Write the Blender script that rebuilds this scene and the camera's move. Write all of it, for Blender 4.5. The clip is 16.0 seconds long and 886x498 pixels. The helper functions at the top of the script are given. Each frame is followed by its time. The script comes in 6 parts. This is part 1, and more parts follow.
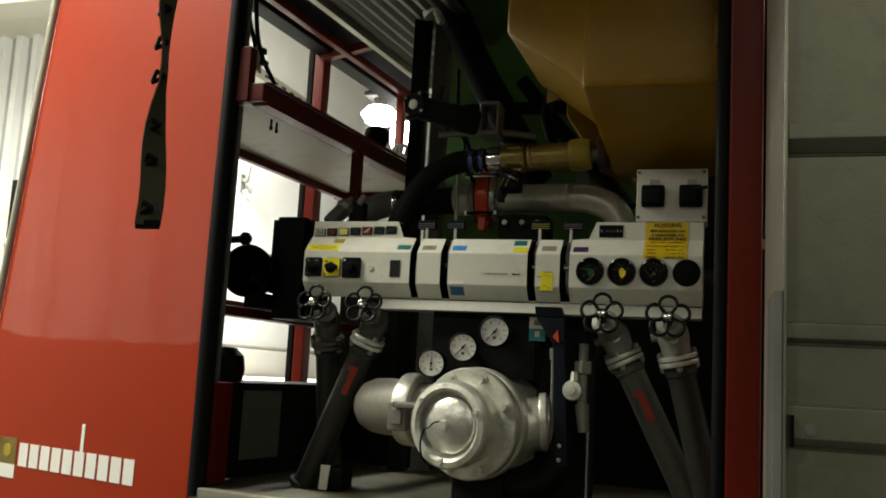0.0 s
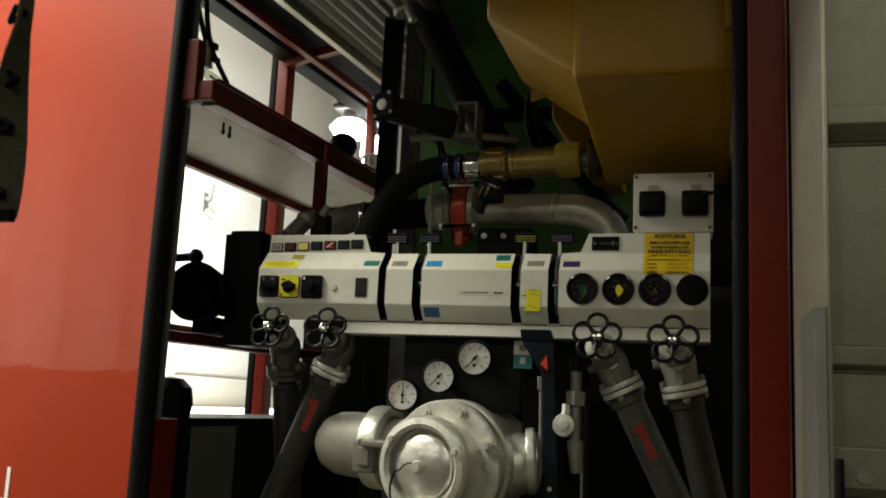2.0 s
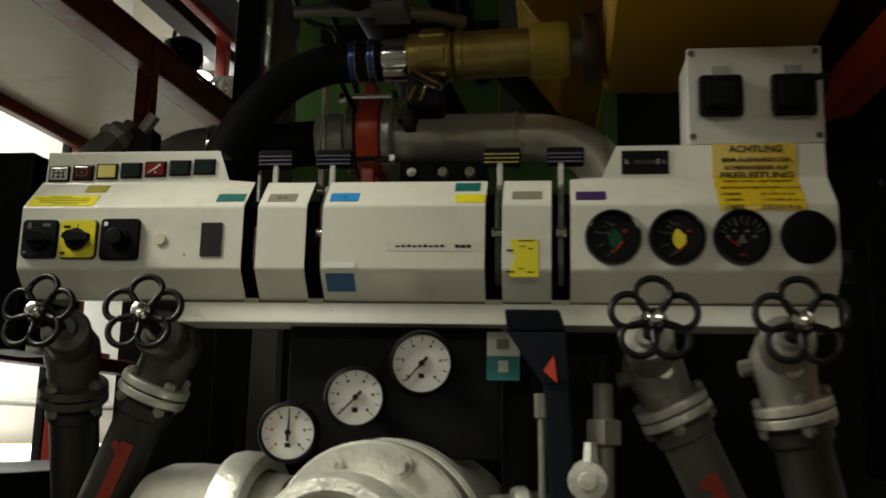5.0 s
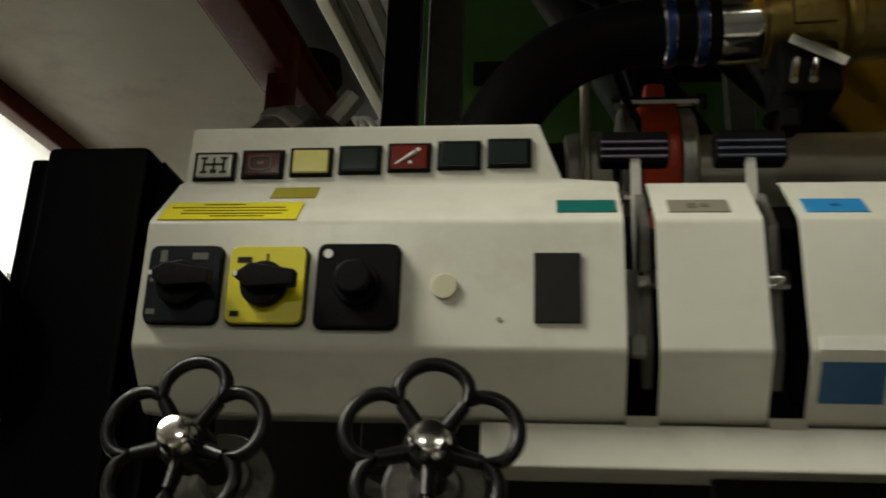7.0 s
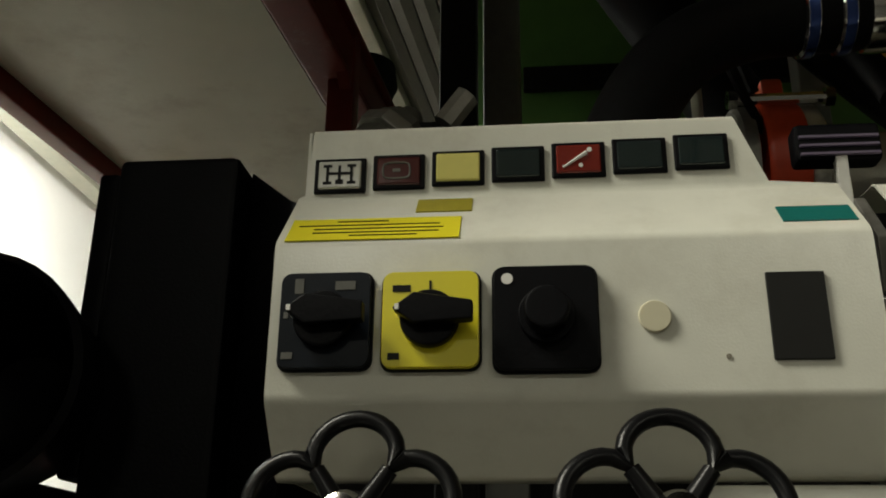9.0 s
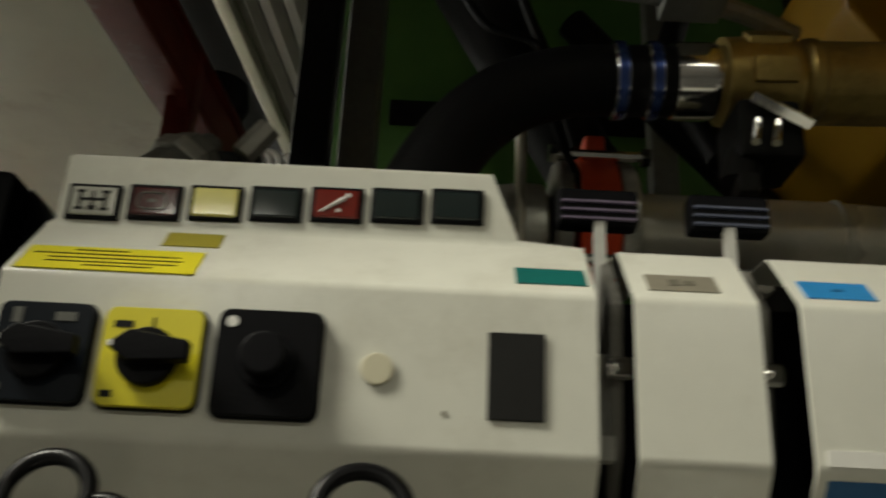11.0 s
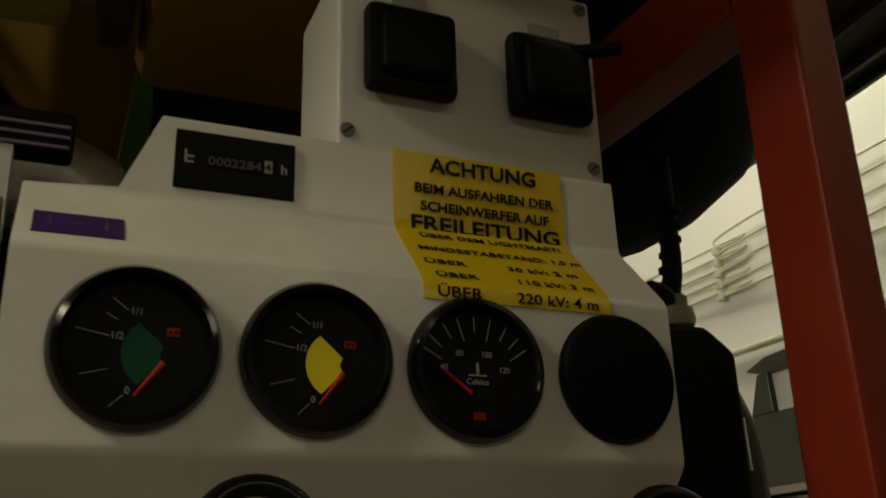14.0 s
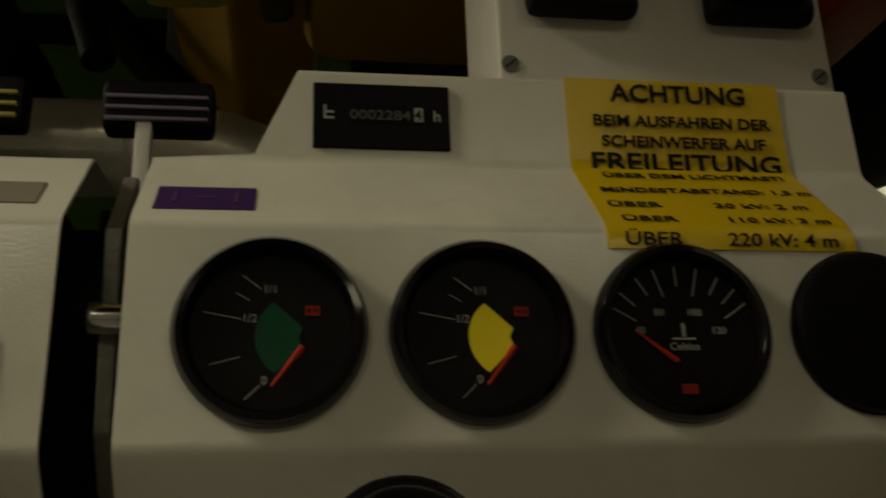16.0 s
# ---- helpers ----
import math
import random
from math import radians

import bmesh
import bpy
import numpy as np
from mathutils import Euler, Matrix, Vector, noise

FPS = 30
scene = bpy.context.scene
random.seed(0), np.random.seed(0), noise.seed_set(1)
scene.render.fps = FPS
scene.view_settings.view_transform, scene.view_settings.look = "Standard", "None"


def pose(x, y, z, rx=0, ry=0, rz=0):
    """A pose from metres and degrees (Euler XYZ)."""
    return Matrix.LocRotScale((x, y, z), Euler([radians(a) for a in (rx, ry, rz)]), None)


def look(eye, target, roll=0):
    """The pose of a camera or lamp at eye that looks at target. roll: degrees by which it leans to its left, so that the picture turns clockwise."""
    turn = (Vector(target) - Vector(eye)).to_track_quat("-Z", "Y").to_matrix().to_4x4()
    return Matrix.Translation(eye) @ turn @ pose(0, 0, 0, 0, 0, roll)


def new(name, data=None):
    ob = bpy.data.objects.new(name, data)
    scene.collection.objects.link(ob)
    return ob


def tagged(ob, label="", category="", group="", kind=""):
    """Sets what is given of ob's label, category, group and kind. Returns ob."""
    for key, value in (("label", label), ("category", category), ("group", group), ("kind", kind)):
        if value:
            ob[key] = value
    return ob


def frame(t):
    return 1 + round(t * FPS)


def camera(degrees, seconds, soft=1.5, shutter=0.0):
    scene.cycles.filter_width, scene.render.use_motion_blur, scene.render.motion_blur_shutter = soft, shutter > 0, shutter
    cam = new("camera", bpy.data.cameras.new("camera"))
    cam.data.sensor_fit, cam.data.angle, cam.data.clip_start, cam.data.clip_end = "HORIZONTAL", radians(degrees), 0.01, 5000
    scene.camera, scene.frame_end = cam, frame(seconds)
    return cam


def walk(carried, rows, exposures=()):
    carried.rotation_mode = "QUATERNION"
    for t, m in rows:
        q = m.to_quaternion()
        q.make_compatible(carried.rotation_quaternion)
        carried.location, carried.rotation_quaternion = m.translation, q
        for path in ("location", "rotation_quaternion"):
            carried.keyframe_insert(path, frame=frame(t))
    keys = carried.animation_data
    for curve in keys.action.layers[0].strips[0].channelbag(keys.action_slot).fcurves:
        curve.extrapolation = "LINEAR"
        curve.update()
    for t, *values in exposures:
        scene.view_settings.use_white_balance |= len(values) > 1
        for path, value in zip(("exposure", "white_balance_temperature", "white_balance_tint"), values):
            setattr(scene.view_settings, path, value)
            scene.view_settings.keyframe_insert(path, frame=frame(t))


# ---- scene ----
# seconds, eye in metres, yaw to the left, pitch up, roll in degrees
cam = camera(50.32, 16.0, soft=1.8, shutter=0.5)
ROWS = [
    (0.0, 0.108, -0.1913, 1.2103, 17.722, 7.748, 3.186),
    (0.5, 0.1106, -0.1442, 1.2238, 18.044, 7.983, 3.002),
    (1.0, 0.112, -0.0963, 1.2264, 18.003, 8.411, 2.93),
    (1.5, 0.0965, -0.0394, 1.2272, 17.403, 8.776, 2.83),
    (2.0, 0.0385, 0.0509, 1.2261, 16.305, 9.342, 2.688),
    (2.5, -0.0447, 0.1802, 1.2305, 14.83, 9.324, 2.869),
    (3.0, -0.0983, 0.3273, 1.2263, 13.683, 8.899, 3.378),
    (3.2, -0.1081, 0.3915, 1.223, 13.257, 8.863, 3.409),
    (5.3, -0.3396, 0.9358, 1.2466, 6.531, 12.0, 1.284),
    (5.5, -0.394, 1.0129, 1.2438, 6.548, 14.134, 1.419),
    (6.0, -0.4884, 1.1475, 1.2611, 7.571, 16.714, 1.559),
    (6.5, -0.5857, 1.2599, 1.2897, 6.905, 17.492, 2.101),
    (7.0, -0.667, 1.3627, 1.3047, 6.381, 19.343, 2.089),
    (7.5, -0.7184, 1.418, 1.3223, 6.754, 20.504, 2.226),
    (8.0, -0.7533, 1.4501, 1.3288, 7.117, 21.088, 1.859),
    (8.2, -0.7739, 1.4433, 1.3379, 6.074, 19.718, 0.709),
    (10.5, -0.7395, 1.4561, 1.3392, 3.7, 22.054, 2.307),
    (11.0, -0.6967, 1.4471, 1.3506, -0.443, 21.99, 2.625),
    (11.5, -0.6311, 1.4378, 1.3568, -5.31, 22.573, 2.351),
    (12.0, -0.568, 1.4131, 1.3606, -12.754, 21.816, 0.865),
    (12.5, -0.4753, 1.3994, 1.3596, -17.739, 21.097, 0.14),
    (13.0, -0.355, 1.4218, 1.3609, -20.028, 20.991, 0.671),
    (13.5, -0.2617, 1.4477, 1.3577, -20.284, 21.333, -0.289),
    (14.0, -0.2337, 1.4992, 1.3713, -23.208, 19.848, -1.722),
    (14.5, -0.2067, 1.5245, 1.3845, -20.58, 17.3, -1.85),
    (15.0, -0.1934, 1.5445, 1.3835, -17.05, 16.95, -2.2),
    (15.5, -0.1834, 1.5513, 1.381, -12.0, 17.85, -2.3),
    (16.0, -0.1945, 1.5547, 1.3844, -8.53, 18.67, -1.96),
]


def aimed(x, y, z, yaw, pitch, roll):
    a, p = radians(yaw), radians(pitch)
    return look((x, y, z), (x - math.sin(a) * math.cos(p), y + math.cos(a) * math.cos(p), z + math.sin(p)), roll)


EXPOSURES = [(t, stops, kelvin, tint) for t, stops, kelvin, tint in (
    (0.0, 0.15, 6500, 9), (3.0, 0.3, 6500, 10), (5.5, 0.2, 6500, 10), (6.5, 0.15, 6500, 10), (7.5, -0.05, 6500, 10), (8.0, -0.05, 6500, 10), (10.5, 0.15, 6500, 10),
    (11.5, 0.2, 6500, 10), (12.5, 0.35, 6600, 10), (13.5, -0.32, 7200, 9), (14.5, -0.5, 7900, 9), (16.0, -0.5, 7900, 8))]
walk(cam, [(t, aimed(*r)) for t, *r in ROWS], EXPOSURES)

# ---- world and lights ----
world = bpy.data.worlds.new("garage_air")
scene.world = world
world.use_nodes = True
world.node_tree.nodes["Background"].inputs[0].default_value = (0.9, 0.95, 1.0, 1)
world.node_tree.nodes["Background"].inputs[1].default_value = 0.004


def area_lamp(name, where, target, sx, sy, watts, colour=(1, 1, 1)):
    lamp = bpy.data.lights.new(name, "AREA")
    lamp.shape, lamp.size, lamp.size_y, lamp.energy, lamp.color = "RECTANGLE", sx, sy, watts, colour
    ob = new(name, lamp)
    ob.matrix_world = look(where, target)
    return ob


# ceiling tubes placed by glints and shadows (rear, entry, right), and added fill lamps
# added lamp, hidden beside the bay and aimed to wash the white wall
area_lamp("wall_wash_bay", (-2.26, 3.0, 2.64), (-2.86, 3.2, 1.64), 0.8, 0.25, 190, (0.97, 1.0, 0.90))
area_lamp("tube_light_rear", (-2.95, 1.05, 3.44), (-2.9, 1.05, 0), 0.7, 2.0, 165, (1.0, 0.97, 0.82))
# added fill for the left bay and its cladding
area_lamp("fill_light_left", (-4.5, 3.4, 3.44), (-4.5, 3.4, 0), 0.3, 1.8, 80, (1.0, 1.0, 0.92))
# added broad fill behind the camera for door, pump and panel
area_lamp("fill_light_back", (1.5, -2.5, 3.42), (1.5, -2.4, 0), 2.2, 1.2, 36, (1.0, 0.98, 0.80))
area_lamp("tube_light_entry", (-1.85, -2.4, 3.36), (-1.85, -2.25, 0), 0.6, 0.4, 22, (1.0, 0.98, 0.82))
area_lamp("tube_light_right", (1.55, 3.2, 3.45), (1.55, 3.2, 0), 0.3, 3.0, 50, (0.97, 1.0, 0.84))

# ---- materials ----
MATS = {}


def mat(name, colour, rough=0.5, metal=0.0, vary=0.15, scale=30.0, bump=0.0, bump_scale=200.0, dirt=0.0, dirt_colour=(0.03, 0.025, 0.02), coat=0.0, dirt_scale=6.0, spec=0.5, coat_rough=0.025, depth=0.002):
    """A painted, plastic or metal surface: two scales of colour change, stains and fine relief."""
    if name in MATS:
        return MATS[name]
    m = bpy.data.materials.new(name)
    m.use_nodes = True
    n, l = m.node_tree.nodes, m.node_tree.links
    b = n["Principled BSDF"]
    b.inputs["Metallic"].default_value, b.inputs["Coat Weight"].default_value = metal, coat
    b.inputs["Coat IOR"].default_value = 1.52
    b.inputs["Coat Roughness"].default_value, b.inputs["Specular IOR Level"].default_value = coat_rough, spec
    co = n.new("ShaderNodeTexCoord")
    fine, wide = n.new("ShaderNodeTexNoise"), n.new("ShaderNodeTexNoise")
    fine.inputs["Scale"].default_value, wide.inputs["Scale"].default_value = scale * 6, scale * 0.35
    fine.inputs["Detail"].default_value = wide.inputs["Detail"].default_value = 5
    l.new(co.outputs["Object"], fine.inputs["Vector"]), l.new(co.outputs["Object"], wide.inputs["Vector"])
    mean = n.new("ShaderNodeMath")
    mean.operation = "MULTIPLY_ADD"
    l.new(fine.outputs["Fac"], mean.inputs[0])
    mean.inputs[1].default_value = 0.4
    half = n.new("ShaderNodeMath")
    half.operation, half.inputs[1].default_value = "MULTIPLY", 0.6
    l.new(wide.outputs["Fac"], half.inputs[0]), l.new(half.outputs[0], mean.inputs[2])
    ramp = n.new("ShaderNodeValToRGB")
    ramp.color_ramp.elements[0].position, ramp.color_ramp.elements[1].position = 0.3, 0.7
    ramp.color_ramp.elements[0].color = (*[c * (1 - vary) for c in colour], 1)
    ramp.color_ramp.elements[1].color = (*[min(1, c * (1 + vary)) for c in colour], 1)
    l.new(mean.outputs[0], ramp.inputs["Fac"])
    last = ramp.outputs["Color"]
    if dirt:
        spots, cut, mix = n.new("ShaderNodeTexNoise"), n.new("ShaderNodeMapRange"), n.new("ShaderNodeMix")
        spots.inputs["Scale"].default_value, spots.inputs["Detail"].default_value = dirt_scale, 9
        spots.inputs["Roughness"].default_value = 0.72
        l.new(co.outputs["Object"], spots.inputs["Vector"])
        cut.inputs["From Min"].default_value, cut.inputs["From Max"].default_value, cut.inputs["To Max"].default_value = 0.52, 0.78, dirt
        l.new(spots.outputs["Fac"], cut.inputs["Value"])
        mix.data_type = "RGBA"
        l.new(cut.outputs["Result"], mix.inputs["Factor"]), l.new(last, mix.inputs[6])
        mix.inputs[7].default_value = (*dirt_colour, 1)
        last = mix.outputs[2]
    l.new(last, b.inputs["Base Color"])
    gloss = n.new("ShaderNodeMapRange")
    gloss.inputs["To Min"].default_value, gloss.inputs["To Max"].default_value = max(0.02, rough * 0.75), min(1, rough * 1.25)
    l.new(wide.outputs["Fac"], gloss.inputs["Value"]), l.new(gloss.outputs["Result"], b.inputs["Roughness"])
    if bump:
        grain, lift = n.new("ShaderNodeTexNoise"), n.new("ShaderNodeBump")
        grain.inputs["Scale"].default_value, grain.inputs["Detail"].default_value = bump_scale, 3
        lift.inputs["Strength"].default_value, lift.inputs["Distance"].default_value = bump, depth
        l.new(co.outputs["Object"], grain.inputs["Vector"]), l.new(grain.outputs["Fac"], lift.inputs["Height"])
        l.new(lift.outputs["Normal"], b.inputs["Normal"]), l.new(lift.outputs["Normal"], b.inputs["Coat Normal"])
    MATS[name] = m
    return m


def glow(name, colour, strength):
    m = bpy.data.materials.new(name)
    m.use_nodes = True
    b = m.node_tree.nodes["Principled BSDF"]
    b.inputs["Base Color"].default_value = (*colour, 1)
    b.inputs["Emission Color"].default_value, b.inputs["Emission Strength"].default_value = (*colour, 1), strength
    return m


def clear_glass(name):
    m = bpy.data.materials.new(name)
    m.use_nodes = True
    b = m.node_tree.nodes["Principled BSDF"]
    b.inputs["Transmission Weight"].default_value, b.inputs["Roughness"].default_value, b.inputs["IOR"].default_value = 1.0, 0.03, 1.1
    return m


PANEL = mat("panel_paint", (0.70, 0.695, 0.61), 0.2, 0, 0.05, 12, 0.05, 800, 0.42, (0.40, 0.37, 0.29), dirt_scale=12)
PANEL_BOX = mat("switch_box_paint", (0.60, 0.58, 0.52), 0.4, 0, 0.06, 12, 0.08, 420, 0.3, (0.3, 0.27, 0.2), dirt_scale=9)
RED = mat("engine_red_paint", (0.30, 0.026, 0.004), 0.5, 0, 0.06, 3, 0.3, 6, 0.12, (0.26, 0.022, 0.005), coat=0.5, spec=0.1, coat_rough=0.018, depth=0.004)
# frame red darkened twice: shade on posts and rails put into the colour
RED_SHADED = mat("shaded_frame_red", (0.14, 0.011, 0.004), 0.35, 0, 0.18, 9, 0.1, 60, 0.4, (0.08, 0.012, 0.007), spec=0.22)
RED_DEEP_SHADE = mat("deep_shade_maroon", (0.10, 0.010, 0.005), 0.4, 0, 0.25, 9, 0.1, 60, 0.5, (0.03, 0.008, 0.005), spec=0.3)
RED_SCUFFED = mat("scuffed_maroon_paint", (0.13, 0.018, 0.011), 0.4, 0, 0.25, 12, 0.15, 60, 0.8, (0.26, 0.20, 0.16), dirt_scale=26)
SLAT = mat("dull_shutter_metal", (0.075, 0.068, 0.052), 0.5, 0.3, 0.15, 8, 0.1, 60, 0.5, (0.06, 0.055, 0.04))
GREY_WALL = mat("low_bounce_wall_grey", (0.14, 0.133, 0.12), 0.7, 0, 0.08, 2, 0.15, 60, 0.3, (0.12, 0.11, 0.1))
RUBBER = mat("black_rubber", (0.006, 0.006, 0.0065), 0.6, 0, 0.3, 20, 0.2, 300, 0.25, (0.012, 0.012, 0.011), spec=0.1)
BLACK = mat("black_plastic", (0.0032, 0.0032, 0.0042), 0.42, 0, 0.25, 25, 0.08, 500, 0.2, (0.006, 0.0058, 0.005), spec=0.09)
BLACK_GLOSS = mat("black_enamel", (0.002, 0.002, 0.0025), 0.09, 0, 0.2, 20, 0.03, 80, 0.1, (0.006, 0.006, 0.005), spec=0.4)
WHEEL = mat("satin_black_lacquer", (0.004, 0.004, 0.0045), 0.3, 0, 0.2, 20, 0.05, 120, 0.15, (0.012, 0.011, 0.010), spec=0.22)
FADED = mat("faded_symbol_print", (0.15, 0.15, 0.135), 0.5, 0, 0.1, 30, spec=0.15)
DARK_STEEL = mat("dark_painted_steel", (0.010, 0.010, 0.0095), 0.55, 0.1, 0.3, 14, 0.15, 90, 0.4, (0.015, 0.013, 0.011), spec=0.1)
GREY_STEEL = mat("grey_painted_steel", (0.14, 0.14, 0.125), 0.5, 0.1, 0.2, 14, 0.15, 90, 0.45, (0.05, 0.045, 0.035))
CAST = mat("cast_aluminium", (0.68, 0.68, 0.61), 0.38, 0.6, 0.2, 18, 0.5, 190, 0.85, (0.09, 0.085, 0.065), dirt_scale=11)
# olive valve paint, darkened to hold the shade on the left valves
VALVE_SHADED = mat("shaded_olive_valve", (0.075, 0.072, 0.058), 0.42, 0.25, 0.25, 16, 0.4, 160, 0.5, (0.02, 0.018, 0.014), dirt_scale=12)
CAST_DARK = mat("dull_cast_metal", (0.28, 0.27, 0.24), 0.5, 0.6, 0.25, 18, 0.4, 160, 0.5, (0.06, 0.055, 0.045), dirt_scale=12)
PIPE_GREY = mat("grey_pipe_paint", (0.095, 0.093, 0.08), 0.45, 0.2, 0.2, 12, 0.2, 120, 0.5, (0.05, 0.045, 0.04), dirt_scale=11)
SILVER = mat("silver_pipe_paint", (0.76, 0.74, 0.64), 0.27, 0.4, 0.12, 10, 0.2, 140, 0.5, (0.14, 0.13, 0.11), dirt_scale=8)
CHROME = mat("polished_steel", (0.75, 0.74, 0.72), 0.14, 1.0, 0.08, 20)
ALU = mat("brushed_aluminium", (0.40, 0.385, 0.31), 0.36, 0.5, 0.12, 6, 0.1, 60, 0.35, (0.25, 0.24, 0.21))
ALU_PLATE = mat("dull_aluminium_sheet", (0.25, 0.243, 0.18), 0.42, 0.4, 0.14, 5, 0.12, 160, 0.75, (0.13, 0.125, 0.095), dirt_scale=5)
BRASS = mat("dull_brass", (0.42, 0.31, 0.10), 0.36, 0.8, 0.25, 20, 0.4, 140, 0.75, (0.12, 0.085, 0.04), dirt_scale=18)
YELLOW_PART = mat("yellow_lacquer", (0.38, 0.29, 0.03), 0.42, 0, 0.2, 20, 0.2, 120, 0.6, (0.12, 0.085, 0.02), dirt_scale=16)
TANK = mat("ochre_tank_plastic", (0.27, 0.146, 0.006), 0.42, 0, 0.12, 5, 0.2, 60, 0.3, (0.18, 0.10, 0.008), dirt_scale=5, spec=0.3)
GREEN = mat("dark_green_paint", (0.075, 0.18, 0.04), 0.45, 0, 0.15, 5, 0.1, 60, 0.35, (0.03, 0.06, 0.02))
BEIGE = mat("beige_coated_board", (0.54, 0.545, 0.425), 0.5, 0, 0.09, 4, 0.1, 90, 0.75, (0.30, 0.26, 0.17), dirt_scale=7)
WHITE_WALL = mat("white_wall_paint", (0.82, 0.81, 0.78), 0.6, 0, 0.03, 2, 0.15, 60, 0.15, (0.55, 0.53, 0.48))
CEIL = mat("cream_ceiling_paint", (0.62, 0.59, 0.50), 0.7, 0, 0.06, 2, 0.15, 40, 0.25, (0.42, 0.38, 0.3))
CONCRETE = mat("low_bounce_concrete", (0.06, 0.058, 0.052), 0.75, 0, 0.2, 3, 0.4, 60, 0.4, (0.12, 0.11, 0.1))
WOOD = mat("pale_plywood", (0.30, 0.205, 0.085), 0.55, 0, 0.15, 6, 0.2, 60, 0.2, (0.3, 0.2, 0.1))
# pipe paint darkened: the shade on blocked pipes is in the colour
PIPE_SHADED = mat("shaded_pipe_paint", (0.024, 0.024, 0.021), 0.45, 0.1, 0.2, 12, 0.2, 120, 0.5, (0.02, 0.018, 0.015), dirt_scale=11)
DIAL_PRINT = mat("faded_dial_print", (0.30, 0.30, 0.27), 0.5, 0, 0.06, 30)
WHITE = mat("white_print", (0.78, 0.77, 0.72), 0.45, 0, 0.04, 30)
BLACK_INK = mat("black_print", (0.010, 0.010, 0.010), 0.5, 0, 0.2, 30, spec=0.15)
SIGN_YELLOW = mat("yellow_sign_foil", (0.72, 0.50, 0.02), 0.28, 0, 0.05, 12, 0.1, 200, 0.25, (0.5, 0.33, 0.04))
LEMON = mat("lemon_yellow_foil", (0.75, 0.66, 0.02), 0.35, 0, 0.06, 15, 0, 10, 0.2, (0.4, 0.33, 0.03))
BLUE = mat("light_blue_foil", (0.03, 0.25, 0.58), 0.4, 0, 0.1, 20, 0, 10, 0.2, (0.1, 0.25, 0.4))
BLUE_DARK = mat("blue_foil", (0.015, 0.11, 0.27), 0.4, 0, 0.1, 20)
TEAL = mat("teal_foil", (0.008, 0.13, 0.115), 0.4, 0, 0.1, 20)
PURPLE = mat("purple_foil", (0.05, 0.016, 0.11), 0.4, 0, 0.1, 20)
TAUPE = mat("grey_brown_foil", (0.23, 0.21, 0.16), 0.5, 0, 0.15, 20)
RED_PRINT = mat("red_print", (0.62, 0.05, 0.02), 0.45, 0, 0.1, 20)
RED_VALVE = mat("orange_red_paint", (0.62, 0.06, 0.015), 0.4, 0, 0.15, 15, 0.1, 80, 0.3, (0.2, 0.03, 0.02))
NAVY = mat("dark_blue_paint", (0.006, 0.009, 0.014), 0.4, 0, 0.2, 15, 0.1, 80, 0.3, (0.016, 0.016, 0.016), spec=0.15)
DIAL = mat("black_dial", (0.003, 0.003, 0.003), 0.6, spec=0.1, metal=0, vary=0.1, scale=30)
DIAL_OLD = mat("dull_black_dial", (0.003, 0.003, 0.003), 0.6, 0, 0.1, 30)
DIAL_WHITE = mat("white_dial", (0.76, 0.75, 0.71), 0.4, 0, 0.04, 30)
DIAL_GREEN = mat("green_dial_mark", (0.003, 0.055, 0.025), 0.5, 0, 0.08, 30, spec=0.1)
DIAL_YELLOW = mat("yellow_dial_mark", (0.68, 0.56, 0.03), 0.5, 0, 0.08, 30, spec=0.1)
DIAL_RED = mat("red_dial_mark", (0.30, 0.020, 0.008), 0.5, 0, 0.08, 30, spec=0.1)
STRAP = mat("olive_webbing", (0.055, 0.055, 0.026), 0.8, 0, 0.25, 60, 0.6, 600, 0.3, (0.02, 0.02, 0.012))
PAPER = mat("old_paper", (0.10, 0.10, 0.085), 0.7, 0, 0.12, 12, 0.1, 60, 0.3, (0.2, 0.19, 0.17))
# the same frame red, brighter: light on the inner post put into the colour
RED_LIT = mat("lit_frame_red", (0.27, 0.024, 0.008), 0.35, 0, 0.15, 9, 0.1, 60, 0.35, (0.12, 0.02, 0.01))
FLOOR_PLATE = mat("worn_floor_plate", (0.085, 0.074, 0.040), 0.55, 0.1, 0.5, 22, 1.0, 70, 0.7, (0.03, 0.025, 0.015), dirt_scale=7)
LAMP_GLOW = glow("lamp_glow", (1.0, 0.97, 0.9), 70)
LENS_AMBER = mat("pale_yellow_lens", (0.72, 0.66, 0.20), 0.08, 0, 0.05, 30, coat=0.5)
LENS_RED = mat("dark_red_lens", (0.17, 0.02, 0.014), 0.08, 0, 0.1, 30, coat=0.5)
LENS_MAROON = mat("maroon_lens", (0.06, 0.012, 0.012), 0.08, 0, 0.1, 30, coat=0.5)
LENS_DARK = mat("dark_green_lens", (0.014, 0.022, 0.022), 0.06, 0, 0.1, 30, coat=0.5)
LENS_WHITE = mat("grey_white_lens", (0.50, 0.50, 0.44), 0.1, 0, 0.05, 30, coat=0.5)
GLASS = clear_glass("gauge_glass")


